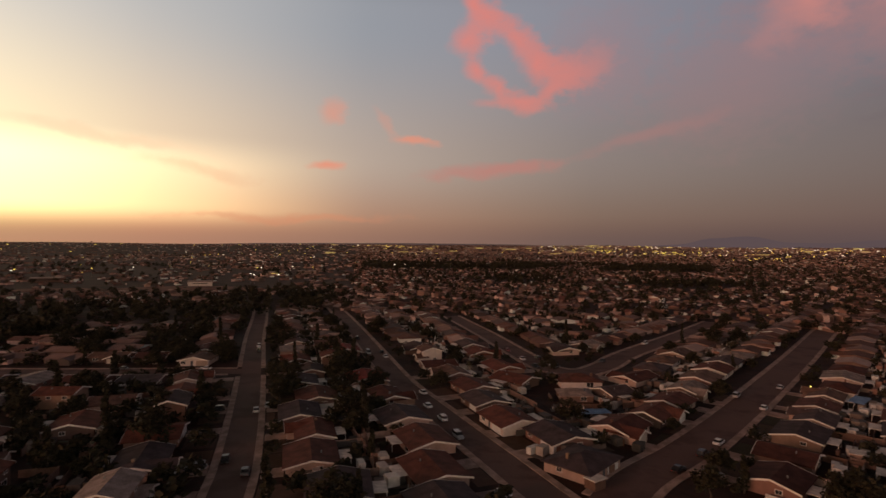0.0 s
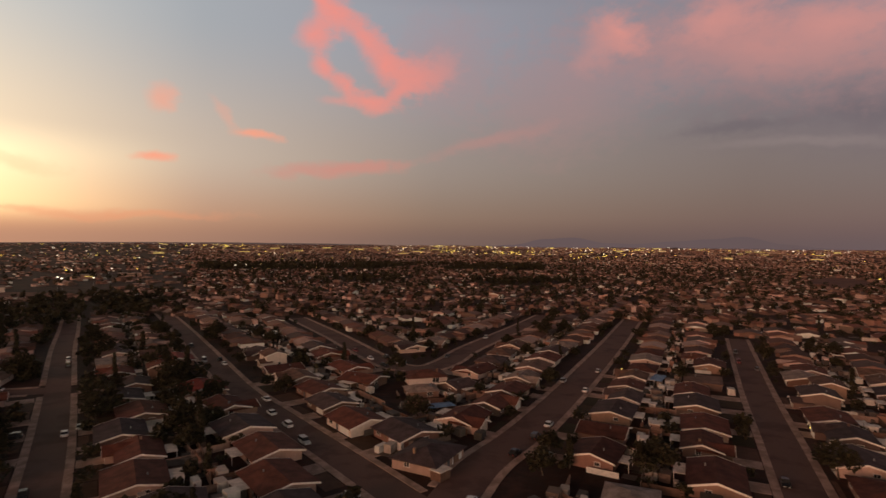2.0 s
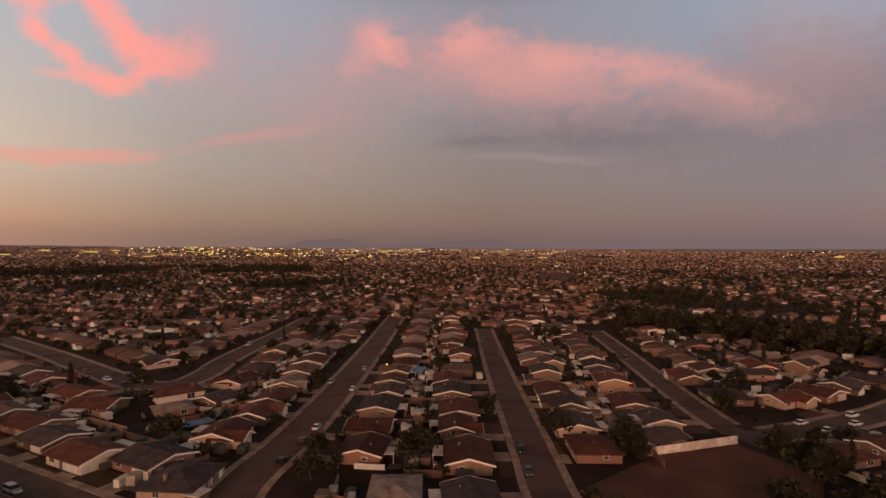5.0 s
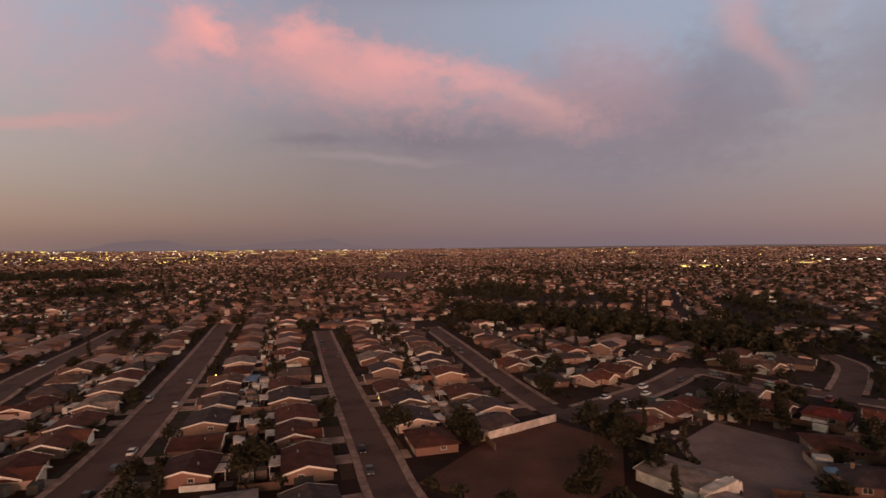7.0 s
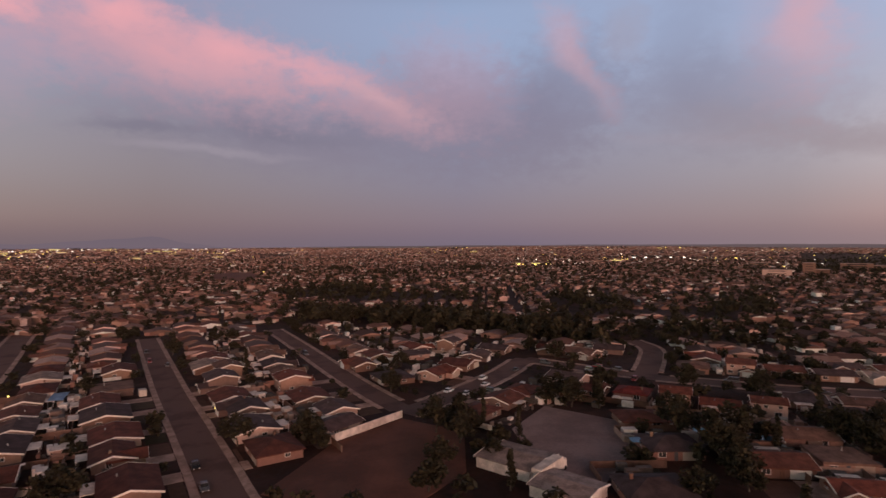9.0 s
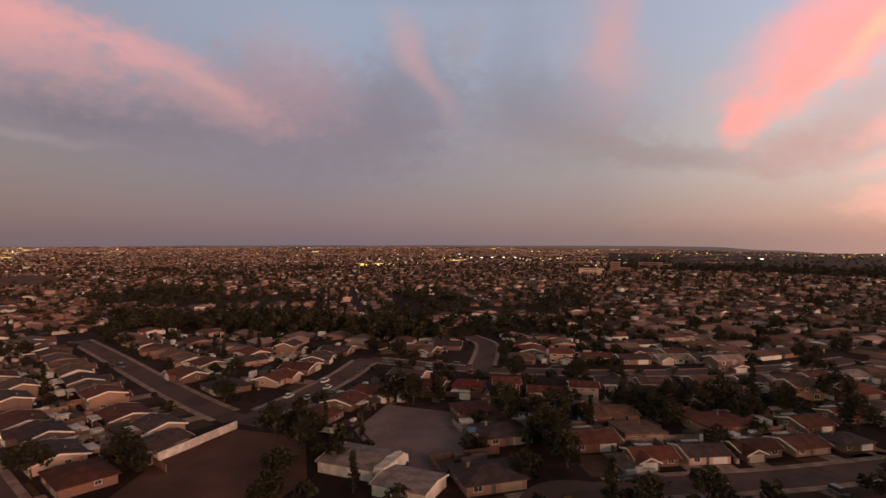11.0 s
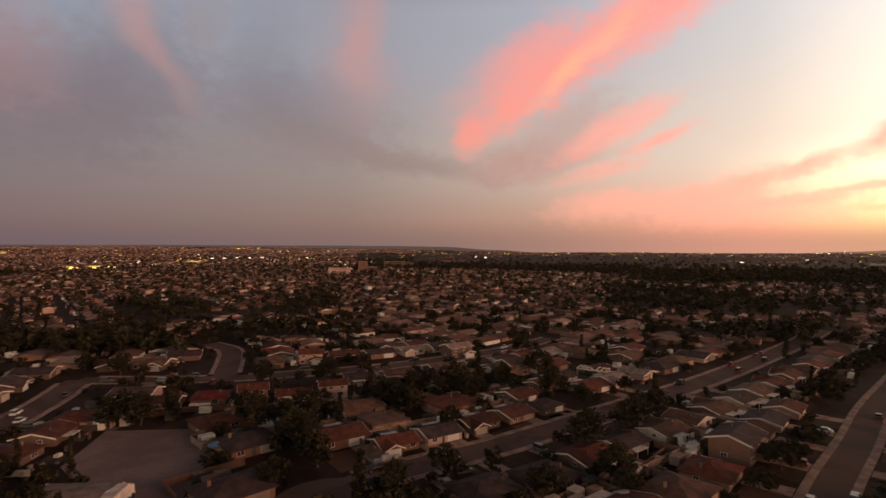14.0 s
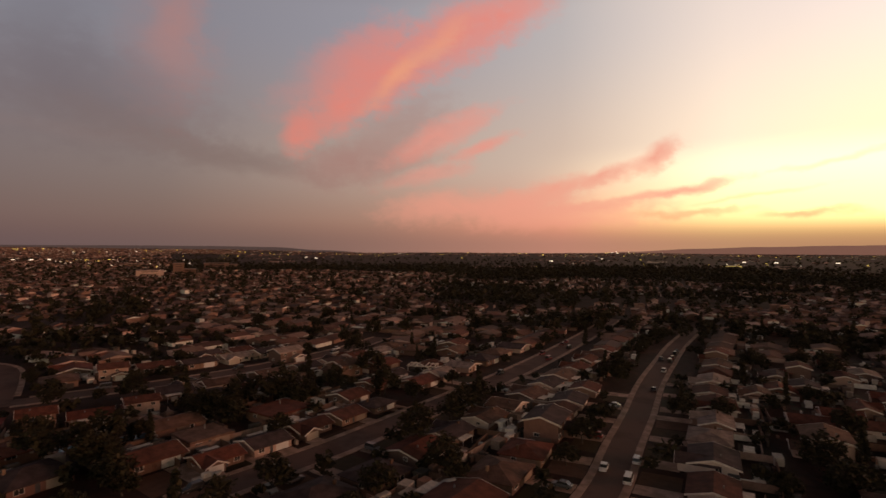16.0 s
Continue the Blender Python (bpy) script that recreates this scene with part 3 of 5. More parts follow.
def sheet(name, poly, z, mat, label, category):
    bm = bmesh.new()
    top = [bm.verts.new((x, y, z)) for x, y in poly]
    low = [bm.verts.new((x, y, -0.4)) for x, y in poly]
    bm.faces.new(top)
    for j in range(len(poly)):
        bm.faces.new((low[j], low[(j + 1) % len(poly)], top[(j + 1) % len(poly)], top[j]))
    return tagged(part(name, bm, mat), label, category, kind="structure")


sheet("field", OPEN_LAND[0], 0.128, DIRT, "bare reddish dirt field behind the houses", "field")
sheet("yard", OPEN_LAND[1], 0.124, YARD_ASPHALT, "paved grey yard with worn asphalt", "yard")

# ---------------------------------------------------------------- houses near the camera
SHAPES = ["long", "ell", "deep", "hip", "ell_right", "tall", "flat"]
WORDS = {"brown": "brown shingle roof", "rust": "rust-coloured tile roof", "red": "red tile roof", "grey": "grey shingle roof", "tan": "tan shingle roof", "pale": "pale gravel roof"}
FORM = {"long": "long single-storey house", "ell": "single-storey house with garage wing", "ell_right": "single-storey house with garage wing", "deep": "gable-fronted single-storey house",
        "hip": "single-storey hipped house", "tall": "two-storey house", "flat": "flat-roofed single-storey house"}
models = {}
placed = []      # x, y, heading, colour, shape, size


def place(x, y, colour, shape, turn=0.0, size=1.0):
    d, i = nearest_road(x, y)
    tx, ty = ROAD_DIR[i]
    nx, ny = x - ROAD_PTS[i, 0], y - ROAD_PTS[i, 1]
    if tx * ny - ty * nx < 0:      # the road runs so that the house lies on its left
        tx, ty = -tx, -ty
    placed.append((x, y, math.degrees(math.atan2(ty, tx)) + turn, colour, shape, size))


NEAR_HOUSES = """
58.7 94.5 brown long, 66.9 105 brown deep, 78 118 grey long, 87.5 128 grey ell, 96 138.7 brown long, 104 148 tan ell, 72.6 78.6 brown long, 83 93.1 brown ell, 91.7 103 rust long,
101.6 117 grey long, 109.5 128 rust long, 122 138 tan flat, 139.7 155 brown long, 52.6 74.8 pale hip, 60.5 64.7 grey long, 95.7 66 brown hip, 104.5 77.5 grey long, 116 89 grey ell,
124.5 99.5 rust long, 135.3 112 grey tall, 154 132 pale long, 142 91 rust tall, 130.9 79 rust long, 123 66.5 grey long, 112.5 61 grey long, 171.2 83.6 brown ell, 188 84 brown long, 158.5 66 grey hip,
-22.6 163.4 red long, -37.1 207.7 red long, -15 238 red long, -57 207 pale flat, -51 190 rust ell, -42.3 160 grey long, -34 130 grey long, -28 117 rust ell, -25 104 brown long, -9.5 127 grey long,
-3.5 113 brown long, -1.5 98 rust long, -14 146 brown ell, 1 84 grey long, -17 90 grey long, 26.5 102 grey hip, 25 116 grey long, 15.5 126 rust long, 11 142 grey long,
40.5 121 brown ell, 51.6 131 brown ell_right, 60 142 brown long, 36.3 149 pale hip, 70 154 pale ell, 22 164 rust long, 20 182 rust ell, 47.6 151 grey long,
143 28 brown long, 131 32 brown hip, 154 24 rust hip, 161 6 brown ell, 160.5 -5.5 red hip, 156 -16 rust tall, 154.5 -26.5 rust long, 153 -37 brown tall, 172 13 grey long,
119.5 -11 grey hip, 97 -6.5 grey hip, 115.5 -29 brown long, 120.7 -41 tan flat, 106.7 -39 rust ell, 109 -49.5 grey long, 111 -61 brown ell, 114 -72 brown long, 116 -83 grey hip,
154 -55.4 grey hip, 153.8 -66 brown long, 154.4 -77 grey hip, 186 -93 pale tall, 202 -53 brown long, 134 -96 rust long, 127 -61.6 rust flat, 79.7 -45 grey hip, 80 -57.3 grey hip
"""
for k, item in enumerate(NEAR_HOUSES.replace("\n", " ").split(",")):
    x, y, colour, shape = item.split()
    place(float(x) * U, float(y) * U, colour, shape)


def room_for(x, y, gap):
    if nearest_road(x, y)[0] < 15.5 or math.hypot(x - BULB[0], y - BULB[1]) < 22 or math.hypot(x, y) < 54:
        return False
    if math.hypot(x - 120, y - 14) < 27 or math.hypot(x - 100, y - 40) < 24:
        return False
    if any(inside(x, y, poly) for poly in OPEN_LAND):
        return False
    return all((x - p[0]) ** 2 + (y - p[1]) ** 2 > gap * gap for p in placed)


rng = random.Random(5)
TONES = ["brown"] * 5 + ["grey"] * 5 + ["rust"] * 4 + ["tan"] * 3 + ["pale"] * 2
KINDS = ["long"] * 4 + ["ell"] * 3 + ["ell_right"] * 2 + ["deep"] * 2 + ["hip"] * 2 + ["tall"]
for name, line in LINES.items():
    for side in (1, -1):
        for i in range(0, len(line) - 1):
            p, q = line[i], line[i + 1]
            n = Vector((q.y - p.y, p.x - q.x, 0)).normalized() * side
            e = p + n * (20 + rng.uniform(-1, 1))
            if in_sight(e.x, e.y) and room_for(e.x, e.y, 13.4 if compass(e.x, e.y) > 106 else 15.8):
                place(e.x, e.y, rng.choice(TONES), rng.choice(KINDS), rng.uniform(-2, 2))


def fan(x, y):
    """Streets far off follow grids squeezed in bearing and stretched in range to fit the camera's view."""
    a, r = radians((math.degrees(math.atan2(x, y)) + 78) % 360 - 78) * 0.65, math.hypot(x, y) * 1.38
    return r * math.sin(a), r * math.cos(a)


def wooded(x, y):
    """Creek beds and canyon where trees stand in place of houses."""
    r, a = math.hypot(x, y), (compass(x, y) + 60) % 360 - 60
    if 57 < a < 88 and abs(r - 400 + (a - 61) * 3.4) < 34:
        return noise.noise((x * 0.02, y * 0.02, 0)) > -0.4
    if 84 < a < 104 and 300 < r < 560:
        return noise.noise((x * 0.012, y * 0.012, 0)) > -0.02
    if a > 106 and 1250 - (a - 106) * 8 < r < 3200:
        return noise.noise((x * 0.003, y * 0.003, 0)) > -0.3
    if a > 132 and 330 < r < 1250:
        return noise.noise((x * 0.006, y * 0.006, 3)) > 0.0
    if a < -12 and 380 < r < 560:
        return noise.noise((x * 0.01, y * 0.01, 3)) > -0.1
    if -8 < a < 26 and 1100 < r < 1500:
        return noise.noise((x * 0.005, y * 0.005, 5)) > -0.2
    return noise.noise((x * 0.005, y * 0.005, 8)) > 0.47


FIELDS = [(-284, 582, 76, 46, 12), (805, 632, 165, 42, 38), (-396, 564, 48, 24, 0)]   # centre, half sizes, turn


def free_land(x, y):
    """Sports grounds and empty lots."""
    for cx, cy, rx, ry, turn in FIELDS:
        c, s = math.cos(radians(turn)), math.sin(radians(turn))
        if (((x - cx) * c + (y - cy) * s) / rx) ** 2 + (((y - cy) * c - (x - cx) * s) / ry) ** 2 < 1:
            return True
    return False


def sparse(x, y, r):
    """Dry open country with few houses: beyond the streets to the west, and the canyon to the south."""
    a = (compass(x, y) + 60) % 360 - 60
    return a < -9 and r > 640 or a > 112 and r > 1500


far_houses, far_trees = [], []
# neighbourhoods, each with its own street grid
towns = []
for i in range(-13, 14):
    for j in range(-13, 14):
        c = (i * 330 + rng.uniform(-110, 110), j * 330 + rng.uniform(-110, 110))
        towns.append((*c, radians(-29 + (rng.choice([0, 90, 45, -20, 20, 65]) if math.hypot(*c) > 420 else 0) + rng.uniform(-6, 6))))
town_spots = np.array([(t[0], t[1]) for t in towns])
for k, (tx, ty, turn) in enumerate(towns):
    cg, sg = math.cos(turn), math.sin(turn)
    for row in range(-14, 15):
        for col in range(-23, 24):
            if col % 15 == 7:
                continue
            v = row * 18.5 + (2.9 if row % 2 else -2.9)
            u = col * 11.0 + rng.uniform(-1.8, 1.8)
            x0, y0 = tx + u * cg - v * sg, ty + u * sg + v * cg
            lean = (math.degrees(math.atan2(x0, y0)) + 78) % 360 - 78
            if not -66 < lean < 272:
                continue
            x, y = fan(x0, y0)
            r = math.hypot(x, y)
            if r > 4750 or r < 70:
                continue
            if rng.random() < (0.06 if r < 1400 else 0.4 if r < 2400 else 0.7) or sparse(x, y, r) and rng.random() < 0.8:
                continue
            if int(np.argmin((town_spots[:, 0] - x0) ** 2 + (town_spots[:, 1] - y0) ** 2)) != k or free_land(x, y):
                continue
            if wooded(x, y):
                if r > 1300 and lean > 150 and rng.random() < 0.6:
                    continue
                far_trees.append((x + rng.uniform(-8, 8), y + rng.uniform(-8, 8), rng.uniform(6, 12)))
                if r < 1500:
                    far_trees.append((x + rng.uniform(-14, 14), y + rng.uniform(-14, 14), rng.uniform(6, 12)))
                continue
            if r < 400:
                if room_for(x, y, 13.0 if compass(x, y) > 106 else 15.2):
                    place(x, y, rng.choice(TONES), rng.choice(KINDS), 180 * (rng.random() < 0.5))
                continue
            x1, y1 = fan(x0 + cg, y0 + sg)
            x2, y2 = fan(x0 - sg, y0 + cg)
            far_houses.append((x, y, math.atan2(y1 - y, x1 - x), 11.0 * math.hypot(x1 - x, y1 - y) * rng.uniform(0.45, 0.8), min(13.0, 18.5 * math.hypot(x2 - x, y2 - y) * rng.uniform(0.28, 0.46)), 2.0 + 2.1 * (rng.random() < 0.12), rng.uniform(0.9, 1.5)))
            if rng.random() < (0.95 if r < 1500 else 0.5) and r < 2600:
                far_trees.append((x + rng.uniform(-13, 13), y + rng.uniform(-13, 13), rng.uniform(4, 9)))

placed.sort(key=lambda p: math.hypot(p[0], p[1]))
spots = np.array([(p[0], p[1]) for p in placed])
near = placed[:248]
build = random.Random(17)     # no two houses are quite the same size
for x, y, heading, colour, shape, size in near:
    key = (colour, shape)
    gap = np.sort(np.hypot(spots[:, 0] - x, spots[:, 1] - y))[1]
    s = min(max(gap / 16.2, 0.74), 1.06)
    m = pose(x, y, 0, 0, 0, heading) @ Matrix.Diagonal((s * build.uniform(0.82, 1.0), s * build.uniform(0.84, 1.0), (0.5 + 0.5 * s) * build.uniform(0.92, 1.1), 1))
    if key not in models:
        ob = house(colour, shape)
        ob.matrix_basis = m
        tagged(ob, FORM[shape] + " with " + WORDS[colour] + " and stucco walls", "house", "houses of the estate")
        models[key] = ob
    else:
        base = models[key]
        keep = base.matrix_basis.copy()
        base.matrix_basis = Matrix()
        copy_thing(base, m)
        base.matrix_basis = keep

# ---------------------------------------------------------------- front gardens, driveways and back fences
for k, (x, y, heading, colour, shape, size) in enumerate(near[:150]):
    dist, i = nearest_road(x, y)
    gap = np.sort(np.hypot(spots[:, 0] - x, spots[:, 1] - y))[1]
    s = min(max(gap / 16.2, 0.74), 1.06)
    m = pose(x, y, 0, 0, 0, heading)
    edge = dist - ROAD_HALF[i] - 2.0
    if dist < 30 and edge > 7.2 * s:
        gx = {"ell": -4.05, "ell_right": 4.05, "tall": 3.0}.get(shape, 3.6) * s
        bm = bmesh.new()
        block(bm, gx, -(edge + 6.0 * s) / 2, -0.2, 5.2 * s, edge - 6.0 * s, 0.263)
        bm.transform(m)
        tagged(part("driveway", bm, CONCRETE), "pale concrete driveway up to the garage", "driveway", kind="structure")
        bm = bmesh.new()
        left, right = (-7.6 * s, gx - 2.8 * s) if gx > 0 else (gx + 2.8 * s, 7.6 * s)
        block(bm, (left + right) / 2, -(edge + 6.4 * s) / 2, -0.2, right - left, edge - 6.8 * s, 0.235)
        bm.transform(m)
        tagged(part("lawn", bm, LAWN), "patchy front lawn between house and pavement", "lawn", kind="structure")
    if k < 110 and not any(inside(*(m @ Vector((0, 14, 0))).xy, poly) for poly in OPEN_LAND) and nearest_road(*(m @ Vector((0, 14, 0))).xy)[0] > 13:
        fence = new("garden_fence")
        fence.matrix_basis = m
        for px, py, lx, ly in ((-8.2 * s, 9.5 * s, 0.12, 8.0 * s), (0, 13.5 * s, 16.4 * s, 0.12)):
            bm = bmesh.new()
            block(bm, px, py, 0, lx, ly, 1.75)
            part("fence_panel", bm, FENCE, fence)
        for px in (-8.2 * s, 0, 8.2 * s):
            bm = bmesh.new()
            block(bm, px, 13.5 * s - 0.1, 0, 0.18, 0.18, 1.9)
            part("fence_post", bm, FENCE, fence)
        tagged(fence, "weathered wooden fence round a back garden", "fence", "garden fences")
for x, y, heading, colour, shape, size in placed[248:]:
    far_houses.append((x, y, radians(heading), 13.0, 11.0, 2.1, 1.2))

# ---------------------------------------------------------------- the estate beyond, joined
FAR_WALLS = material("far_stucco", [(0.800, 0.800, 0.728), (0.169, 0.107, 0.085), (0.391, 0.195, 0.135), (0.226, 0.112, 0.078), (0.637, 0.383, 0.305), (0.205, 0.101, 0.072), (0.350, 0.159, 0.116), (0.164, 0.083, 0.061), (0.289, 0.152, 0.109), (0.800, 0.505, 0.420), (0.247, 0.131, 0.095), (0.432, 0.238, 0.177)], 0.92, 0.3, per="island", worn=0.15)
FAR_ROOFS = material("far_roofing", [(0.182, 0.071, 0.046), (0.151, 0.089, 0.078), (0.242, 0.079, 0.048), (0.290, 0.154, 0.114), (0.127, 0.054, 0.038), (0.182, 0.107, 0.095), (0.508, 0.306, 0.252), (0.207, 0.083, 0.055), (0.109, 0.047, 0.033), (0.328, 0.174, 0.134)],
                     0.92, 0.3, per="island", worn=0.2)


def joined(name, verts, faces, slots, mats, label, category):
    mesh = bpy.data.meshes.new(name)
    mesh.from_pydata(verts, [], faces)
    for m in mats:
        mesh.materials.append(m)
    mesh.polygons.foreach_set("material_index", slots)
    mesh.update()
    return tagged(new(name, mesh), label, category, kind="stuff")


verts, faces, slots = [], [], []
for x, y, turn, w, d, h, rise in far_houses:
    c, s, z = math.cos(turn), math.sin(turn), relief(x, y)
    b = len(verts)
    a, e, o = w / 2, d / 2, 0.5
    local = [(-a, -e, -1), (a, -e, -1), (a, e, -1), (-a, e, -1), (-a, -e, h), (a, -e, h), (a, e, h), (-a, e, h)]
    local += [(-a - o, -e - o, h - 0.1), (a + o, -e - o, h - 0.1), (a + o, e + o, h - 0.1), (-a - o, e + o, h - 0.1), (-a - o, 0, h + rise), (a + o, 0, h + rise)]
    local += [(-a - o - 0.03, -e - o, h - 0.1), (-a - o - 0.03, e + o, h - 0.1), (-a - o - 0.03, 0, h + rise - 0.15), (a + o + 0.03, -e - o, h - 0.1), (a + o + 0.03, e + o, h - 0.1), (a + o + 0.03, 0, h + rise - 0.15)]
    verts.extend((x + p * c - q * s, y + p * s + q * c, z + r) for p, q, r in local)
    faces.extend(tuple(b + k for k in f) for f in ((0, 1, 5, 4), (1, 2, 6, 5), (2, 3, 7, 6), (3, 0, 4, 7), (8, 9, 13, 12), (10, 11, 12, 13), (8, 11, 10, 9), (14, 15, 16), (17, 19, 18)))
    slots.extend((0, 0, 0, 0, 1, 1, 1, 0, 0))
    if rng.random() < 0.6:      # a garage wing with its own gable
        b, k = len(verts), rng.choice((-1, 1)) * a * 0.5
        g, f0, f1 = w * 0.2, -e - rng.uniform(1.5, 4), 0
        local = [(k - g, f0, -1), (k + g, f0, -1), (k + g, f1, -1), (k - g, f1, -1), (k - g, f0, h), (k + g, f0, h), (k, f0, h + rise * 0.8)]
        local += [(k - g - o, f0 - o, h - 0.1), (k + g + o, f0 - o, h - 0.1), (k + g + o, f1, h - 0.1), (k - g - o, f1, h - 0.1), (k, f0 - o, h + rise * 0.9), (k, f1, h + rise * 0.9)]
        local += [(k - g, f1, h), (k + g, f1, h)]
        verts.extend((x + p * c - q * s, y + p * s + q * c, z + r) for p, q, r in local)
        faces.extend(tuple(b + i for i in f) for f in ((0, 1, 5, 6, 4), (1, 2, 14, 5), (3, 0, 4, 13), (7, 11, 12, 10), (8, 9, 12, 11)))
        slots.extend((0, 0, 0, 1, 1))
    if rng.random() < 0.7:      # a shed, patio roof or garden wall behind
        b = len(verts)
        k, j, lx, ly, lz = rng.uniform(-a, a), e + rng.uniform(3, 6), rng.uniform(1.5, 4), rng.uniform(0.2, 2.0), rng.uniform(1.6, 2.6)
        local = [(k + i * lx, j + m * ly, n) for n in (-1, lz) for i, m in ((-1, -1), (1, -1), (1, 1), (-1, 1))]
        verts.extend((x + p * c - q * s, y + p * s + q * c, z + r) for p, q, r in local)
        faces.extend(tuple(b + i for i in f) for f in ((0, 1, 5, 4), (1, 2, 6, 5), (2, 3, 7, 6), (3, 0, 4, 7), (4, 5, 6, 7)))
        slots.extend((0, 0, 0, 0, 0))
joined("far_houses", verts, faces, slots, [FAR_WALLS, FAR_ROOFS], "dense rows of small stucco houses reaching the horizon", "houses")

# ---------------------------------------------------------------- trees


def leaf_cloud(verts, faces, x, y, z, rx, rz, count, size, r):
    """Small tilted leaf sprays scattered through an uneven crown."""
    for k in range(count):
        u, a, t = r.uniform(-1, 1), r.uniform(0, math.tau), r.random() ** 0.4
        f = math.sqrt(1 - u * u)
        lump = 0.75 + 0.35 * noise.noise((f * math.cos(a) * 1.7 + x, f * math.sin(a) * 1.7 + y, u * 1.7))
        c = Vector((x + rx * t * lump * f * math.cos(a), y + rx * t * lump * f * math.sin(a), z + rz * t * lump * u))
        d1 = Vector((r.gauss(0, 1), r.gauss(0, 1), r.gauss(0, 0.6))).normalized() * size * r.uniform(0.6, 1.3)
        d2 = Vector((r.gauss(0, 1), r.gauss(0, 1), r.gauss(0, 0.6))).normalized() * size * r.uniform(0.5, 1.1)
        b = len(verts)
        verts.extend((tuple(c + d1), tuple(c + d2), tuple(c - d1 * 0.9), tuple(c - d2)))
        faces.append((b, b + 1, b + 2, b + 3))


def tree(seed, height, spread, kind="round"):
    r = random.Random(seed)
    ob = new("tree")
    bm = bmesh.new()
    trunk_top = height * (0.3 if kind == "round" else 0.8)
    last = None
    for k in range(5):
        t = k / 4
        c = Vector((0.25 * math.sin(t * 2 + seed), 0.25 * math.sin(t * 3 + seed * 2), trunk_top * t))
        ring = [bm.verts.new((c.x + (0.26 - 0.14 * t) * math.cos(j * math.tau / 7), c.y + (0.26 - 0.14 * t) * math.sin(j * math.tau / 7), c.z)) for j in range(7)]
        if last:
            for j in range(7):
                bm.faces.new((last[j], last[(j + 1) % 7], ring[(j + 1) % 7], ring[j]))
        last = ring
    bm.faces.new(last)
    tips = []
    for k in range(6):
        a = k * math.tau / 6 + r.uniform(-0.4, 0.4)
        start = Vector((0, 0, trunk_top * r.uniform(0.6, 1.0)))
        end = Vector((spread * 0.6 * math.cos(a), spread * 0.6 * math.sin(a), height * r.uniform(0.34, 0.72))) if kind == "round" else Vector((spread * 0.4 * math.cos(a), spread * 0.4 * math.sin(a), height * (0.3 + 0.11 * k)))
        tips.append(end)
        side = Vector((-math.sin(a), math.cos(a), 0))
        base = [bm.verts.new(start + side * 0.09), bm.verts.new(start - side * 0.09), bm.verts.new(start + Vector((0, 0, 0.15)))]
        top = [bm.verts.new(end + side * 0.03), bm.verts.new(end - side * 0.03), bm.verts.new(end + Vector((0, 0, 0.05)))]
        for j in range(3):
            bm.faces.new((base[j], base[(j + 1) % 3], top[(j + 1) % 3], top[j]))
    part("trunk", bm, BARK, ob)
    verts, faces = [], []
    if kind == "round":
        for p in tips + [Vector((0, 0, height * 0.8))]:
            leaf_cloud(verts, faces, p.x, p.y, p.z, spread * r.uniform(0.5, 0.7), height * 0.26, 125, 0.48, r)
    else:
        for k in range(7):
            t = k / 6
            leaf_cloud(verts, faces, 0.2 * math.sin(k), 0.2 * math.cos(k), height * (0.2 + 0.75 * t), spread * (0.8 - 0.5 * t), height * 0.11, 70, 0.5, r)
    mesh = bpy.data.meshes.new("crown")
    mesh.from_pydata(verts, [], faces)
    mesh.materials.append(LEAVES)
    crown = new("crown", mesh)
    crown.parent = ob
    return ob


TREES = [tree(1, 6.0, 3.4), tree(2, 7.5, 4.2), tree(3, 5.0, 2.8), tree(4, 9.0, 4.6), tree(5, 9.5, 2.4, "tall"), tree(6, 12.0, 2.2, "tall")]
TREE_LABEL = ["small round leafy street tree", "broad dark green garden tree", "low rounded shrub-like tree", "large spreading dark green tree", "narrow upright evergreen tree", "tall slim dark cypress tree"]
used = set()


def put_tree(kind, x, y, scale=1.0):
    m = pose(x, y, 0, 0, 0, (x * 37 + y * 61) % 360) @ Matrix.Diagonal((scale, scale, scale, 1))
    if kind not in used:
        used.add(kind)
        TREES[kind].matrix_basis = m
        tagged(TREES[kind], TREE_LABEL[kind], "tree", "trees among the houses")
        return
    base = TREES[kind]
    keep = base.matrix_basis.copy()
    base.matrix_basis = Matrix()
    copy_thing(base, m)
    base.matrix_basis = keep


house_spots = [(p[0], p[1]) for p in placed]


def tree_room(x, y, gap=8.5):
    return nearest_road(x, y)[0] > 7.5 and not any(inside(x, y, poly) for poly in OPEN_LAND) and all((x - a) ** 2 + (y - b) ** 2 > gap * gap for a, b in house_spots)


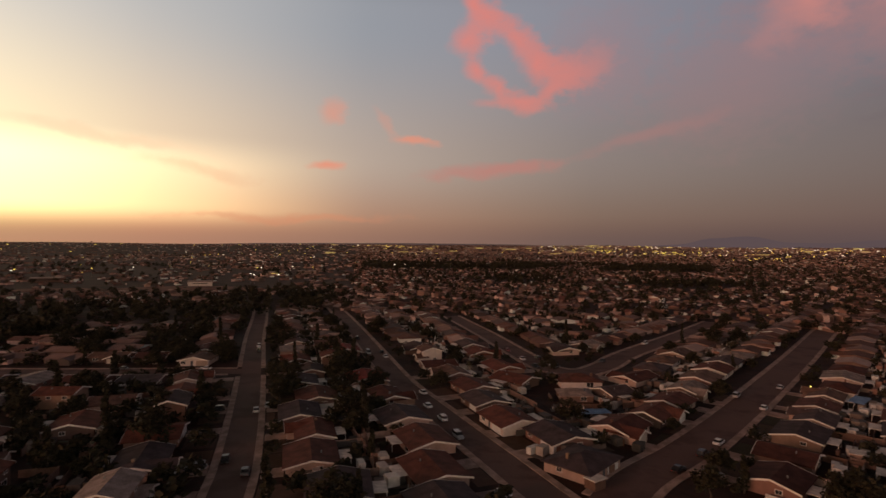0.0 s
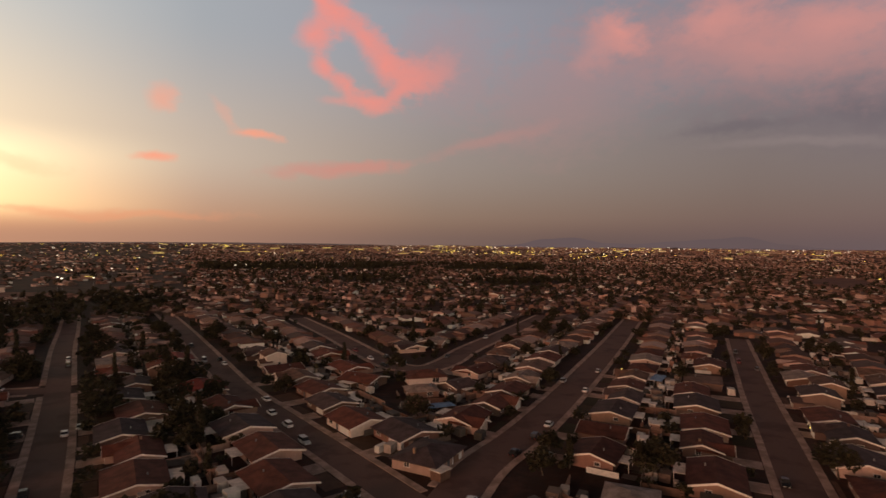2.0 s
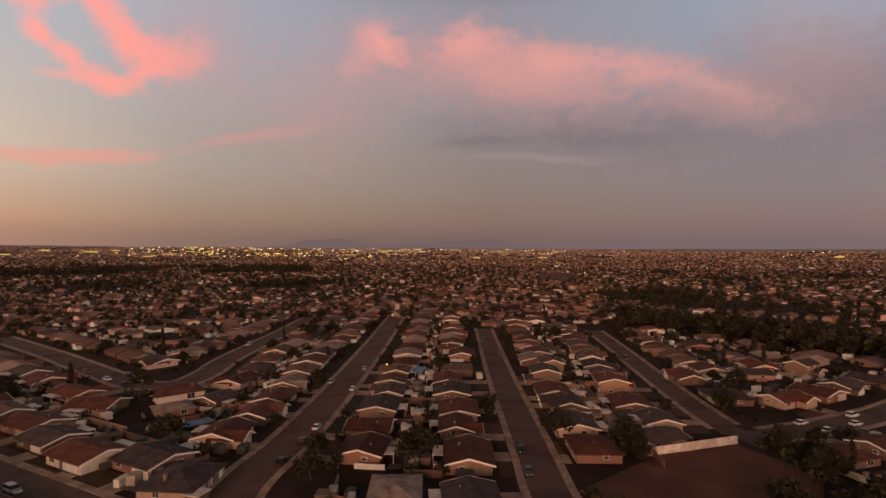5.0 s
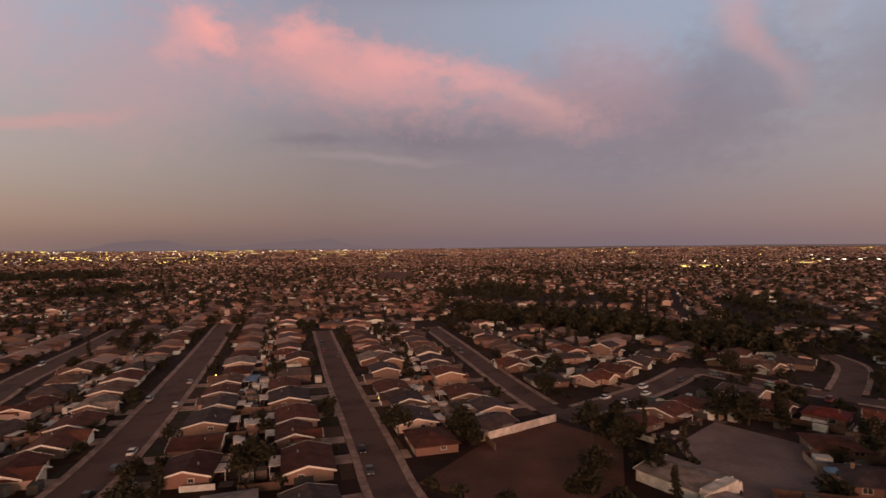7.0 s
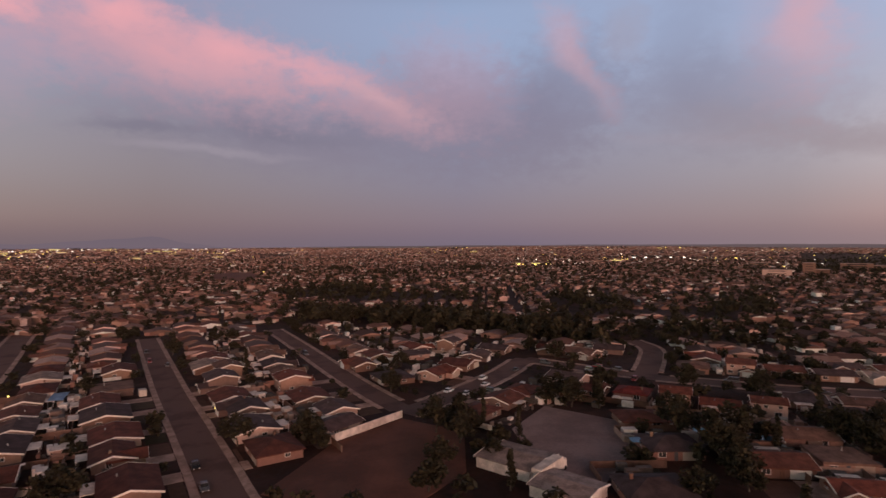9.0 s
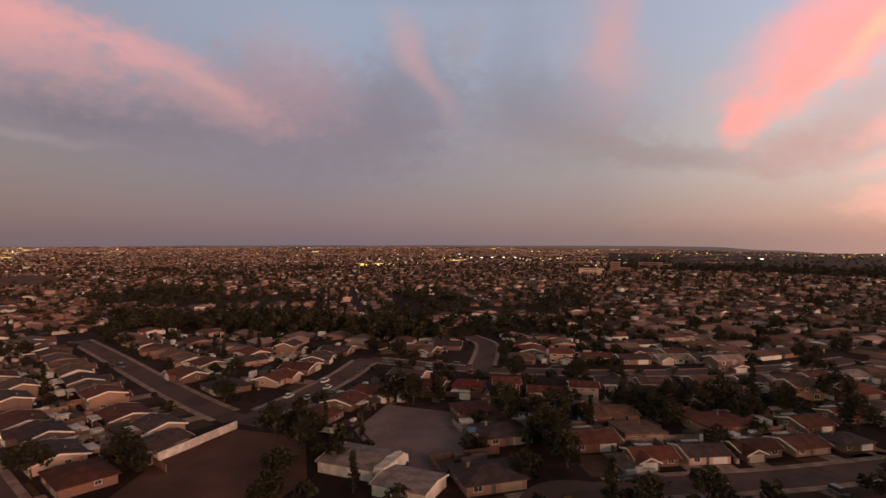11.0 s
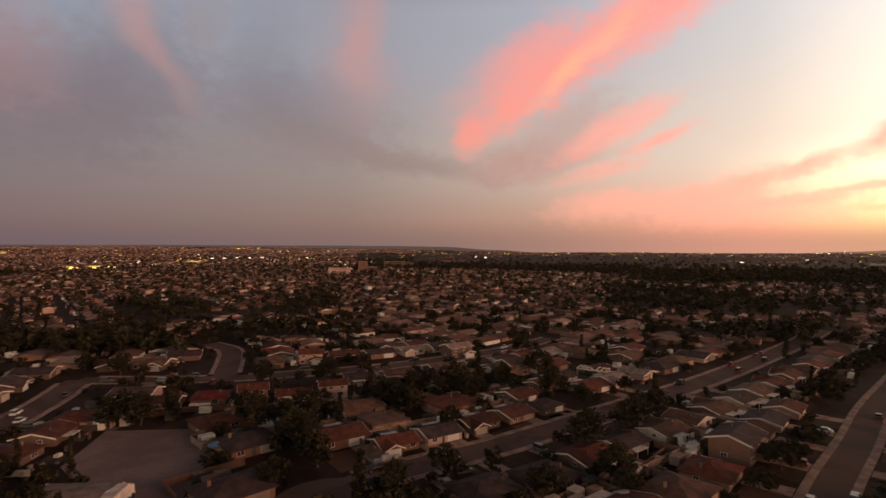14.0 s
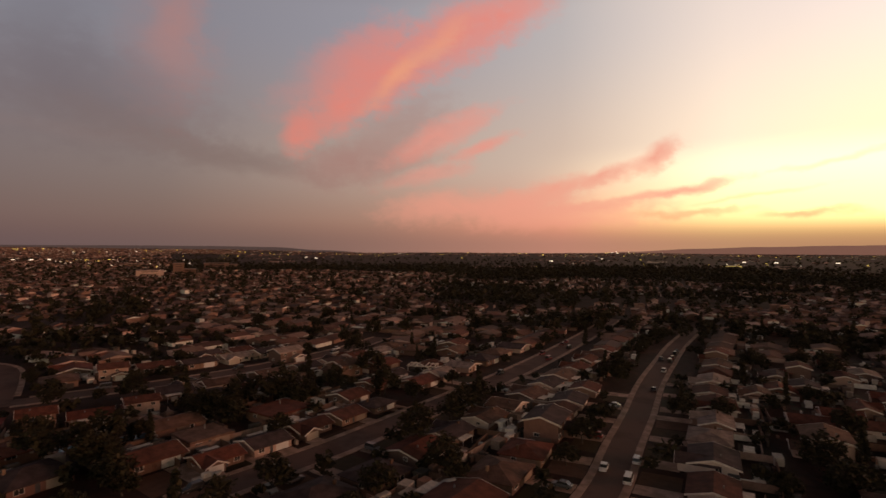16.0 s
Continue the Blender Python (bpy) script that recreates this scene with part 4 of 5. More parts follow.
# trees that stand out, then scattered garden trees
for kind, x, y, scale in [(3, 97, 76, 0.9), (1, 106, 64, 0.9), (3, 117, 38, 1.1), (1, 122, 34, 1.0), (2, 104, 22, 1.0), (3, 112, 31, 0.9), (3, 129, -14, 1.2), (3, 126, -23, 1.2), (3, 118, -20, 1.0), (1, 108, -22, 1.0),
                          (3, 30, 127, 0.8), (3, 64, 84, 1.0), (3, 67, 88, 0.8), (1, 45, 91, 0.8), (4, 146, 3, 1.0), (3, 150, 14, 1.0), (3, 146, 10, 1.0), (0, 88, 30, 1.0), (1, 98, 31, 0.9), (3, -22, 130, 1.0),
                          (3, -27, 150, 1.0), (3, -31, 170, 1.2), (4, -35, 180, 1.2), (3, -40, 195, 1.0), (1, -19, 120, 0.8), (3, 142, -70, 1.1), (3, 140, -62, 1.0), (3, 133, -48, 1.0), (3, 138, -84, 1.0), (5, 150, -47, 0.9), (3, 124, -92, 1.1),
                          (1, 113, -55, 0.8), (3, 145, -102, 1.2), (3, -60, 112, 1.1), (3, -66, 128, 1.0), (4, -62, 140, 1.0), (3, 82, -30, 1.0), (1, 76, -70, 1.0), (3, 90, -75, 1.1), (3, 96, -95, 1.1)]:
    put_tree(kind, x * U, y * U, scale * 1.1)
count = 0
while count < 215:
    a, r0 = radians(rng.uniform(-44, 176)), math.sqrt(rng.uniform(90 ** 2, 400 ** 2))
    x, y = r0 * math.sin(a), r0 * math.cos(a)
    if wooded(x, y) or tree_room(x, y):
        count += 1
        put_tree(rng.choice([0, 0, 1, 1, 2, 3, 3, 4, 5]), x, y, rng.uniform(0.7, 1.15))

# extra trees, mostly towards the sunset, added partly to darken the gardens there
for a0, a1, r1, number in ((-44, -6, 330, 56), (84, 113, 210, 12), (113, 150, 330, 16), (150, 176, 330, 26)):
    while number:
        a, r0 = radians(rng.uniform(a0, a1)), math.sqrt(rng.uniform(92 ** 2, r1 ** 2))
        x, y = r0 * math.sin(a), r0 * math.cos(a)
        if tree_room(x, y, 8.2):
            number -= 1
            put_tree(rng.choice([1, 1, 2, 3, 3, 3, 4, 5]), x, y, rng.uniform(0.75, 1.2))

for k in range(230):      # the canopy over the creek bed
    a = rng.uniform(58, 87)
    r0 = 400 - (a - 61) * 3.4 + rng.uniform(-30, 30)
    x, y = r0 * math.sin(radians(a)), r0 * math.cos(radians(a))
    if wooded(x, y) and tree_room(x, y, 9.0):
        far_trees.append((x, y, rng.uniform(6, 11)))
for k in range(1500):     # thickets along the creek and the canyon
    a, r0 = radians(rng.uniform(-44, 176)), rng.uniform(300, 1800)
    x, y = r0 * math.sin(a), r0 * math.cos(a)
    if wooded(x, y):
        far_trees.append((x, y, rng.uniform(5, 10)))
near_bushes = []
while len(near_bushes) < 1350:
    a, r0 = radians(rng.uniform(-44, 176)), math.sqrt(rng.uniform(85 ** 2, 420 ** 2))
    x, y = r0 * math.sin(a), r0 * math.cos(a)
    if tree_room(x, y, 9.0):
        near_bushes.append((x, y, rng.uniform(1.5, 5.4)))
while len(near_bushes) < 1950:
    a, r0 = radians(rng.choice((rng.uniform(-44, -6), rng.uniform(-44, -6), rng.uniform(84, 176)))), math.sqrt(rng.uniform(85 ** 2, 380 ** 2))
    x, y = r0 * math.sin(a), r0 * math.cos(a)
    if tree_room(x, y, 8.4):
        near_bushes.append((x, y, rng.uniform(2.5, 6.0)))
verts, faces = [], []
for x, y, h in near_bushes:
    leaf_cloud(verts, faces, x, y, h * 0.5, h * rng.uniform(0.5, 0.8), h * 0.5, 70, h * 0.15 + 0.12, rng)
joined("garden_bushes", verts, faces, [0] * len(faces), [LEAVES], "dark bushes and hedges in the gardens", "bushes")
verts, faces = [], []
for x, y, h in far_trees:
    r0 = math.hypot(x, y)
    n = 46 if r0 < 500 else 22 if r0 < 1000 else 9
    z = relief(x, y)
    leaf_cloud(verts, faces, x, y, z + h * 0.55, h * 0.5, h * 0.5, n, h * (0.15 if n == 46 else 0.21 if n == 22 else 0.3), rng)
joined("far_trees", verts, faces, [0] * len(faces), [LEAVES], "dark trees and thickets between the far houses", "trees")

# ---------------------------------------------------------------- what stands about in the gardens
CLUTTER = material("garden_things", [(0.76, 0.70, 0.63), (0.72, 0.66, 0.60), (0.16, 0.10, 0.075), (0.30, 0.22, 0.17), (0.10, 0.08, 0.07), (0.45, 0.36, 0.30), (0.20, 0.13, 0.10), (0.60, 0.50, 0.43), (0.12, 0.10, 0.09), (0.07, 0.06, 0.05), (0.36, 0.17, 0.11)], 0.85, 0.8, per="island", worn=0.2)
PATCHES = material("garden_ground", [(0.098, 0.063, 0.045), (0.140, 0.098, 0.070), (0.056, 0.045, 0.025), (0.077, 0.049, 0.035), (0.182, 0.133, 0.105), (0.042, 0.035, 0.021)], 0.95, 0.6, per="island", worn=0.3)
verts, faces, slots = [], [], []


def lay(x, y, turn, lx, ly, z0, z1, slot):
    b, c, s = len(verts), math.cos(turn), math.sin(turn)
    verts.extend((x + p * lx * c - q * ly * s, y + p * lx * s + q * ly * c, z) for z in (z0, z1) for p, q in ((-0.5, -0.5), (0.5, -0.5), (0.5, 0.5), (-0.5, 0.5)))
    faces.extend(tuple(b + i for i in f) for f in ((0, 1, 5, 4), (1, 2, 6, 5), (2, 3, 7, 6), (3, 0, 4, 7), (4, 5, 6, 7)))
    slots.extend([slot] * 5)


for x, y, heading, colour, shape, size in placed:
    m = pose(x, y, 0, 0, 0, heading)
    turn = radians(heading)
    for k in range(3):        # patios, beds and bare patches behind and beside the house
        p = m @ Vector((rng.uniform(-8, 8), rng.uniform(7.5, 14), 0))
        if nearest_road(p.x, p.y)[0] > 9 and not any(inside(p.x, p.y, poly) for poly in OPEN_LAND):
            lay(p.x, p.y, turn, rng.uniform(2, 7), rng.uniform(2, 5), -0.2, 0.05 + 0.013 * k + rng.uniform(0, 0.012), 1)
    for k in range(11):       # sheds, play houses, tanks, tables, stacked boards
        p = m @ Vector((rng.uniform(-9, 9), rng.choice((rng.uniform(8, 15), rng.uniform(8, 15), rng.uniform(-10, 8))), 0))
        if abs((m.inverted() @ p).x) < 7.6 and (m.inverted() @ p).y < 7.5:
            continue
        if nearest_road(p.x, p.y)[0] > 8.5 and not any(inside(p.x, p.y, poly) for poly in OPEN_LAND):
            big = rng.random() < 0.3
            lay(p.x, p.y, turn + rng.uniform(-0.1, 0.1), rng.uniform(1.6, 3.6) if big else rng.uniform(0.5, 1.8), rng.uniform(1.2, 2.6) if big else rng.uniform(0.4, 1.2), -0.1, rng.uniform(1.6, 2.2) if big else rng.uniform(0.4, 1.4), 0)
    for side in (-1, 1):      # low side walls between neighbours
        if rng.random() < 0.6:
            p = m @ Vector((side * 7.9, rng.uniform(-1, 9), 0))
            if nearest_road(p.x, p.y)[0] > 9 and not any(inside(p.x, p.y, poly) for poly in OPEN_LAND):
                lay(p.x, p.y, turn, 0.2, rng.uniform(4, 10), -0.1, rng.uniform(1.2, 1.8), 0)
joined("garden_clutter", verts, faces, slots, [CLUTTER, PATCHES], "small sheds, walls, patios and clutter in the gardens", "clutter")

# ---------------------------------------------------------------- cars
PAINTS = {"white": (0.75, 0.75, 0.74), "silver": (0.45, 0.45, 0.46), "black": (0.02, 0.02, 0.022), "red": (0.28, 0.02, 0.02), "blue": (0.05, 0.08, 0.2), "grey": (0.12, 0.12, 0.13)}
paint_mats = {k: material(k + "_car_paint", [v, tuple(c * 1.05 for c in v)], 0.3, 0.5, worn=0.03) for k, v in PAINTS.items()}
LAMP_GLASS = material("lamp_glass", [(0.6, 0.6, 0.58), (0.7, 0.7, 0.68)], 0.15, 1.0)
TAIL = material("tail_lamp_plastic", [(0.3, 0.02, 0.02), (0.35, 0.03, 0.02)], 0.3, 1.0)


def loft(sections):
    """A closed skin over cross-sections of four points."""
    bm = bmesh.new()
    rows = [[bm.verts.new(p) for p in s] for s in sections]
    for a, b in zip(rows, rows[1:]):
        for j in range(len(a)):
            bm.faces.new((a[j], a[(j + 1) % len(a)], b[(j + 1) % len(a)], b[j]))
    bm.faces.new(rows[0])
    bm.faces.new(rows[-1][::-1])
    return bm


def car(paint, kind):
    ob = new("car")
    long = {"saloon": 4.6, "suv": 4.7, "van": 5.2}[kind]
    tall = {"saloon": 1.42, "suv": 1.75, "van": 2.05}[kind]
    belt = {"saloon": 0.92, "suv": 1.05, "van": 1.1}[kind]
    a = long / 2

    def ring(x, w, z0, z1):
        return [(x, -w, z0), (x, w, z0), (x, w, z1 - 0.12), (x, w * 0.9, z1), (x, -w * 0.9, z1), (x, -w, z1 - 0.12)]

    body = loft([ring(-a, 0.72, 0.4, belt - 0.2), ring(-a + 0.25, 0.86, 0.28, belt), ring(-0.2, 0.9, 0.25, belt), ring(a - 1.1, 0.88, 0.26, belt - 0.04), ring(a - 0.2, 0.8, 0.3, belt - 0.2), ring(a, 0.66, 0.42, belt - 0.34)])
    bmesh.ops.bevel(body, geom=body.edges[:], offset=0.03, segments=1, affect="EDGES")
    part("body", body, paint_mats[paint], ob, smooth=False)
    x0, x1, x2, x3 = {"saloon": (-1.75, -1.05, 0.35, 1.05), "suv": (-2.2, -1.95, 0.4, 1.05), "van": (-2.5, -2.4, 0.9, 1.6)}[kind]

    def cab(x, w, z):
        return [(x, -w, belt - 0.05), (x, w, belt - 0.05), (x, w * 0.86 if z > belt else w, z), (x, -w * 0.86 if z > belt else -w, z)]

    part("cabin_glazing", loft([cab(x0, 0.8, belt), cab(x1, 0.82, tall - 0.06), cab(x2, 0.82, tall - 0.06), cab(x3, 0.8, belt)]), GLASS, ob, "dark glazed cabin")
    roof = bmesh.new()
    block(roof, (x1 + x2) / 2, 0, tall - 0.08, x2 - x1 + 0.1, 1.44, 0.09, 0, 0.94)
    part("car_roof", roof, paint_mats[paint], ob)
    for sx in (-1, 1):
        for sy in (-1, 1):
            bm = bmesh.new()
            bmesh.ops.create_cone(bm, cap_ends=True, segments=14, radius1=0.33, radius2=0.33, depth=0.22, matrix=pose(sx * a * 0.6, sy * 0.8, 0.33, 90, 0, 0))
            hub = bmesh.ops.create_cone(bm, cap_ends=True, segments=10, radius1=0.2, radius2=0.17, depth=0.04, matrix=pose(sx * a * 0.6, sy * 0.92, 0.33, 90 * sy, 0, 0))["verts"]
            for f in {f for v in hub for f in v.link_faces}:
                f.material_index = 1
            part("wheel", bm, [TYRE, METAL], ob)
    for sy in (-1, 1):
        bm = bmesh.new()
        block(bm, a - 0.05, sy * 0.52, belt - 0.48, 0.14, 0.3, 0.14)
        part("headlight", bm, LAMP_GLASS, ob)
        bm = bmesh.new()
        block(bm, -a + 0.04, sy * 0.58, belt - 0.42, 0.12, 0.24, 0.16)
        part("tail_light", bm, TAIL, ob)
    return ob


car_models = {}


def put_car(x, y, heading, paint, kind, lift=0.06):
    if any(inside(x, y, poly) for poly in OPEN_LAND):
        return
    m = pose(x, y, lift, 0, 0, heading)
    key = (paint, kind)
    if key not in car_models:
        ob = car(paint, kind)
        car_models[key] = tagged(ob, "parked " + paint + " " + {"saloon": "saloon car", "suv": "sport utility car", "van": "delivery van"}[kind] + " beside the kerb", "car", "parked cars")
        ob.matrix_basis = m
        return
    base = car_models[key]
    keep = base.matrix_basis.copy()
    base.matrix_basis = Matrix()
    copy_thing(base, m)
    base.matrix_basis = keep


def park(x, y, paint, kind):
    i = nearest_road(x, y)[1]
    put_car(x, y, math.degrees(math.atan2(ROAD_DIR[i][1], ROAD_DIR[i][0])), paint, kind, 0.035 + 0.006 * list(LINES).index(ROAD_NAME[i]))
    parked.append((x, y))


parked = []
for x, y, paint, kind in ((0.2, 156.0, "white", "suv"), (-4.4, 168.3, "white", "saloon"), (-55.5, 162.6, "white", "saloon"), (-53.6, 167.5, "silver", "saloon"), (99.8, 168.4, "white", "saloon"), (98.8, 182.3, "silver", "suv"), (180.5, 54.0, "white", "saloon"),
                          (201.1, 46.6, "white", "suv"), (192.1, 43.7, "white", "saloon"), (107.4, -55.5, "grey", "saloon"), (115.4, -56.0, "white", "saloon"), (59.0, -108.4, "white", "van"), (63.0, -119.7, "white", "suv"), (-16.5, 180.0, "red", "saloon")):
    park(x, y, paint, kind)
for i, (name, line) in enumerate(LINES.items()):
    half = STREETS[name][0] / 2
    for side in (-1, 1):
        j = rng.randint(1, 3)
        while j < len(line) - 1:
            p, q = line[j], line[j + 1]
            d = (q - p).normalized()
            n = Vector((d.y, -d.x, 0)) * side
            e = p + n * (half - 1.2)
            if all(math.hypot(e.x - u, e.y - v) > 7 for u, v in parked) and 70 < p.length < 300 and in_sight(p.x, p.y, 40) and rng.random() < 0.32:
                others = [k for k, nm in enumerate(ROAD_NAME) if nm != name]
                if np.min(np.hypot(ROAD_PTS[others, 0] - e.x, ROAD_PTS[others, 1] - e.y)) > 9:
                    put_car(e.x, e.y, math.degrees(math.atan2(d.y, d.x)) + (180 if side < 0 else 0), rng.choice(["white", "silver", "black", "black", "grey", "grey", "grey", "red", "white"]), rng.choice(["saloon", "saloon", "suv", "suv", "van"]), 0.035 + 0.006 * i)
            j += rng.randint(2, 6)

for k, (x, y, heading, colour, shape, size) in enumerate(near[:110]):
    dist, i = nearest_road(x, y)
    edge = dist - ROAD_HALF[i] - 2.0
    if k % 3 == 0 and 12.5 < edge < 26:
        gx = {"ell": -4.05, "ell_right": 4.05, "tall": 3.0}.get(shape, 3.6) * 0.9
        p = pose(x, y, 0, 0, 0, heading) @ Vector((gx + rng.uniform(-0.6, 0.6), -edge + 2.6, 0))
        put_car(p.x, p.y, heading + 90, rng.choice(["white", "white", "silver", "black", "grey", "red"]), rng.choice(["saloon", "suv"]), 0.06)

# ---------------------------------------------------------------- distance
# haze and dusk light on the far hills are put into their emission
HAZE_GLOW = glow_material("hazy_hills", srgb(109, 96, 98), 1.03)
WARM_HAZE_GLOW = glow_material("warm_hazy_ridge", srgb(146, 110, 96), 1.0)


def ridge(a0, a1, heights, mat, label):
    """A glowing backdrop ridge along part of the horizon; heights in metres at even steps."""
    bm = bmesh.new()
    prev = None
    n = 60
    for k in range(n + 1):
        t = k / n * (len(heights) - 1)
        i = min(int(t), len(heights) - 2)
        f = t - i
        f = f * f * (3 - 2 * f)
        h = heights[i] * (1 - f) + heights[i + 1] * f + 2.5 * noise.noise((k * 0.4, a0, 0))
        a = radians(a0 + (a1 - a0) * k / n)
        row = [bm.verts.new((r * math.sin(a), r * math.cos(a), z)) for r, z in ((4885, -60), (4900, h + 50), (4960, -60))]
        if prev:
            for j in range(3):
                bm.faces.new((prev[j], row[j], row[(j + 1) % 3], prev[(j + 1) % 3]))
        else:
            bm.faces.new(row)
        prev = row
    bm.faces.new(prev[::-1])
    return tagged(part("backdrop", bm, mat), label, "hills", kind="structure")


ridge(14, 54, [-14, -6, 0, 14, 66, 82, 34, 30, 52, 70, 92, 36, 6, -14], HAZE_GLOW, "low hazy mountains on the horizon")
# added strip that softens the horizon, haze painted into its glow
FAR_LAND_GLOW = glow_material("far_land_in_haze", srgb(96, 82, 78), 0.95)
ridge(54, 126, [-14, 2, 8, 7, 11, 8, 12, 9, 7, 8, 4, -2, -30, -60], FAR_LAND_GLOW, "far flat land lost in the dusk haze")
ridge(-30, 14, [-30, -8, 2, 6, 9, 8, 4, -14], FAR_LAND_GLOW, "far flat land lost in the dusk haze")
ridge(146, 186, [-60, -34, -8, 8, 18, 28, 34, 30], WARM_HAZE_GLOW, "long low ridge in the sunset haze")

for cx, cy, rx, ry, turn in FIELDS:
    c, s = math.cos(radians(turn)), math.sin(radians(turn))
    ring = [(cx + rx * math.cos(k) * c - ry * math.sin(k) * s, cy + rx * math.cos(k) * s + ry * math.sin(k) * c) for k in np.linspace(0, math.tau, 24, endpoint=False)]
    sheet("field", ring, 0.3, DIRT, "bare pale sports ground among the houses", "field")

# ---------------------------------------------------------------- the yard, its sheds and the wall
LIT = glow_material("lit_lamp", (1.0, 0.78, 0.14), 3.2)
LIT_WHITE = glow_material("lit_white_lamp", (1.0, 0.93, 0.74), 3.0)
LIT_SOFT = glow_material("lit_window", (1.0, 0.82, 0.24), 1.2)


def shed(x, y, turn, lx, ly, h, rise, roof, label):
    ob = new("shed")
    bm = bmesh.new()
    gable_walls(bm, 0, 0, lx, ly, h, rise, True)
    part("wall", bm, WHITE_WALL, ob)
    bm = bmesh.new()
    roof_slabs(bm, 0, 0, lx, ly, h, rise, True, 0.4, 0.16)
    part("roof", bm, ROOFS[roof], ob)
    for end in (-1, 1):
        part("fascia", gable_fascia(0, 0, lx, ly, h, rise, end, True, 0.4), TRIM, ob)
    bm = bmesh.new()
    block(bm, 0, -ly / 2 - 0.03, 0, 3.0, 0.1, 2.4)
    part("shed_door", bm, GARAGE, ob)
    ob.matrix_basis = pose(x, y, 0, 0, 0, turn)
    return tagged(ob, label, "shed")


shed(124, 21, 68, 14, 12, 2.5, 0.9, "pale", "pale-roofed wide workshop beside the paved yard")
shed(112, 8.5, 66, 12, 10, 2.4, 0.7, "pale", "low pale metal-roofed shed beside the yard")
trailer = new("box_trailer")
bm = bmesh.new()
block(bm, 0, 0, 0.9, 10.0, 2.5, 2.5)
bmesh.ops.bevel(bm, geom=bm.edges[:], offset=0.08, segments=2, affect="EDGES")
part("box", bm, WHITE_WALL, trailer)
bm = bmesh.new()
block(bm, -6.0, 0, 0.5, 1.9, 2.3, 2.0, 0, 0.85)
part("cab", bm, WHITE_WALL, trailer)
for sx in (-6, 2.2, 3.6):
    for sy in (-1, 1):
        bm = bmesh.new()
        bmesh.ops.create_cone(bm, cap_ends=True, segments=14, radius1=0.5, radius2=0.5, depth=0.3, matrix=pose(sx, sy * 1.05, 0.5, 90, 0, 0))
        part("wheel", bm, TYRE, trailer)
trailer.matrix_basis = pose(119.6, 13.4, 0.128, 0, 0, 158)
tagged(trailer, "white box lorry parked beside the pale shed", "lorry")

wall = new("boundary_wall")
a, b = Vector((104 * U, 57.6 * U, 0)), Vector((125 * U, 49.4 * U, 0))
run = (b - a).normalized()
for k in range(10):
    bm = bmesh.new()
    block(bm, (k + 0.5) * (b - a).length / 10, 0, 0, (b - a).length / 10 - 0.04, 0.22, 2.1)
    part("wall_panel", bm, WHITE_WALL, wall)
wall.matrix_basis = Matrix.Translation(a) @ pose(0, 0, 0, 0, 0, math.degrees(math.atan2(run.y, run.x)))
tagged(wall, "long white block wall along the dirt field", "wall")


def pool(x, y, turn, lx, ly, label):
    ob = new("swimming_pool")
    bm = bmesh.new()
    for px, py, sx, sy in ((0, ly / 2 + 0.5, lx + 2, 1), (0, -ly / 2 - 0.5, lx + 2, 1), (lx / 2 + 0.5, 0, 1, ly), (-lx / 2 - 0.5, 0, 1, ly)):
        block(bm, px, py, -0.3, sx, sy, 0.42)
    part("pool_edge", bm, CONCRETE, ob)
    bm = bmesh.new()
    block(bm, 0, 0, -0.4, lx, ly, 0.46)
    part("water", bm, POOL, ob)
    ob.matrix_basis = pose(x, y, 0, 0, 0, turn)
    tagged(ob, label, "swimming pool")


pool(162, -25, 80, 8, 4.2, "turquoise back-garden pool with concrete edge")
pool(160.5, -37.5, 85, 8.5, 4.5, "turquoise back-garden pool beside a two-storey house")
TARP_SPOTS = ((132, 172, 42), (140, 188, 48))
cover = new("tarpaulin")
bm = bmesh.new()
for px, py in ((-3.5, -1.7), (3.5, -1.7), (3.5, 1.7), (-3.5, 1.7)):
    block(bm, px, py, 0, 0.12, 0.12, 2.2)
part("frame", bm, METAL, cover)
bm = bmesh.new()
rows = [[bm.verts.new((-3.9 + 0.78 * i, -2.0 + 0.66 * j, 2.22 + 0.25 * math.sin(i * 0.9) * math.sin(j * 0.9) * 0.4 + 0.1 * j / 6)) for j in range(7)] for i in range(11)]
for i in range(10):
    for j in range(6):
        bm.faces.new((rows[i][j], rows[i + 1][j], rows[i + 1][j + 1], rows[i][j + 1]))
sheet_ob = part("sheet", bm, TARP, cover, "blue plastic sheet")
thick = sheet_ob.modifiers.new("thick", "SOLIDIFY")
thick.thickness = 0.04
cover.matrix_basis = pose(43.5, 158, 0, 0, 0, 8) @ Matrix.Diagonal((1.35, 1.1, 1, 1))
tagged(cover, "blue tarpaulin canopy on posts in a back garden", "canopy")
for x, y, turn in TARP_SPOTS:
    copy_thing(cover, pose(x, y, 0, 0, 0, turn))
for x, y, turn in ((36.5, 121, 40), (-24, 150, 10), (32, 113, 35), (144, -36, 80), (98, 128, 50)):
    ob = new("garden_shed")
    bm = bmesh.new()
    block(bm, 0, 0, 0, 3.4, 2.8, 2.1)
    part("wall", bm, FENCE, ob)
    bm = bmesh.new()
    block(bm, 0, 0, 2.1, 4.0, 3.4, 0.18, 0, 0.97)
    part("roof", bm, WHITE_WALL, ob)
    ob.matrix_basis = pose(x, y, 0, 0, 0, turn)
    tagged(ob, "small garden shed with a flat white roof", "garden shed", "garden sheds")

# ---------------------------------------------------------------- lamps and lit buildings far off


def polar(a, r):
    return r * math.sin(radians(a)), r * math.cos(radians(a))


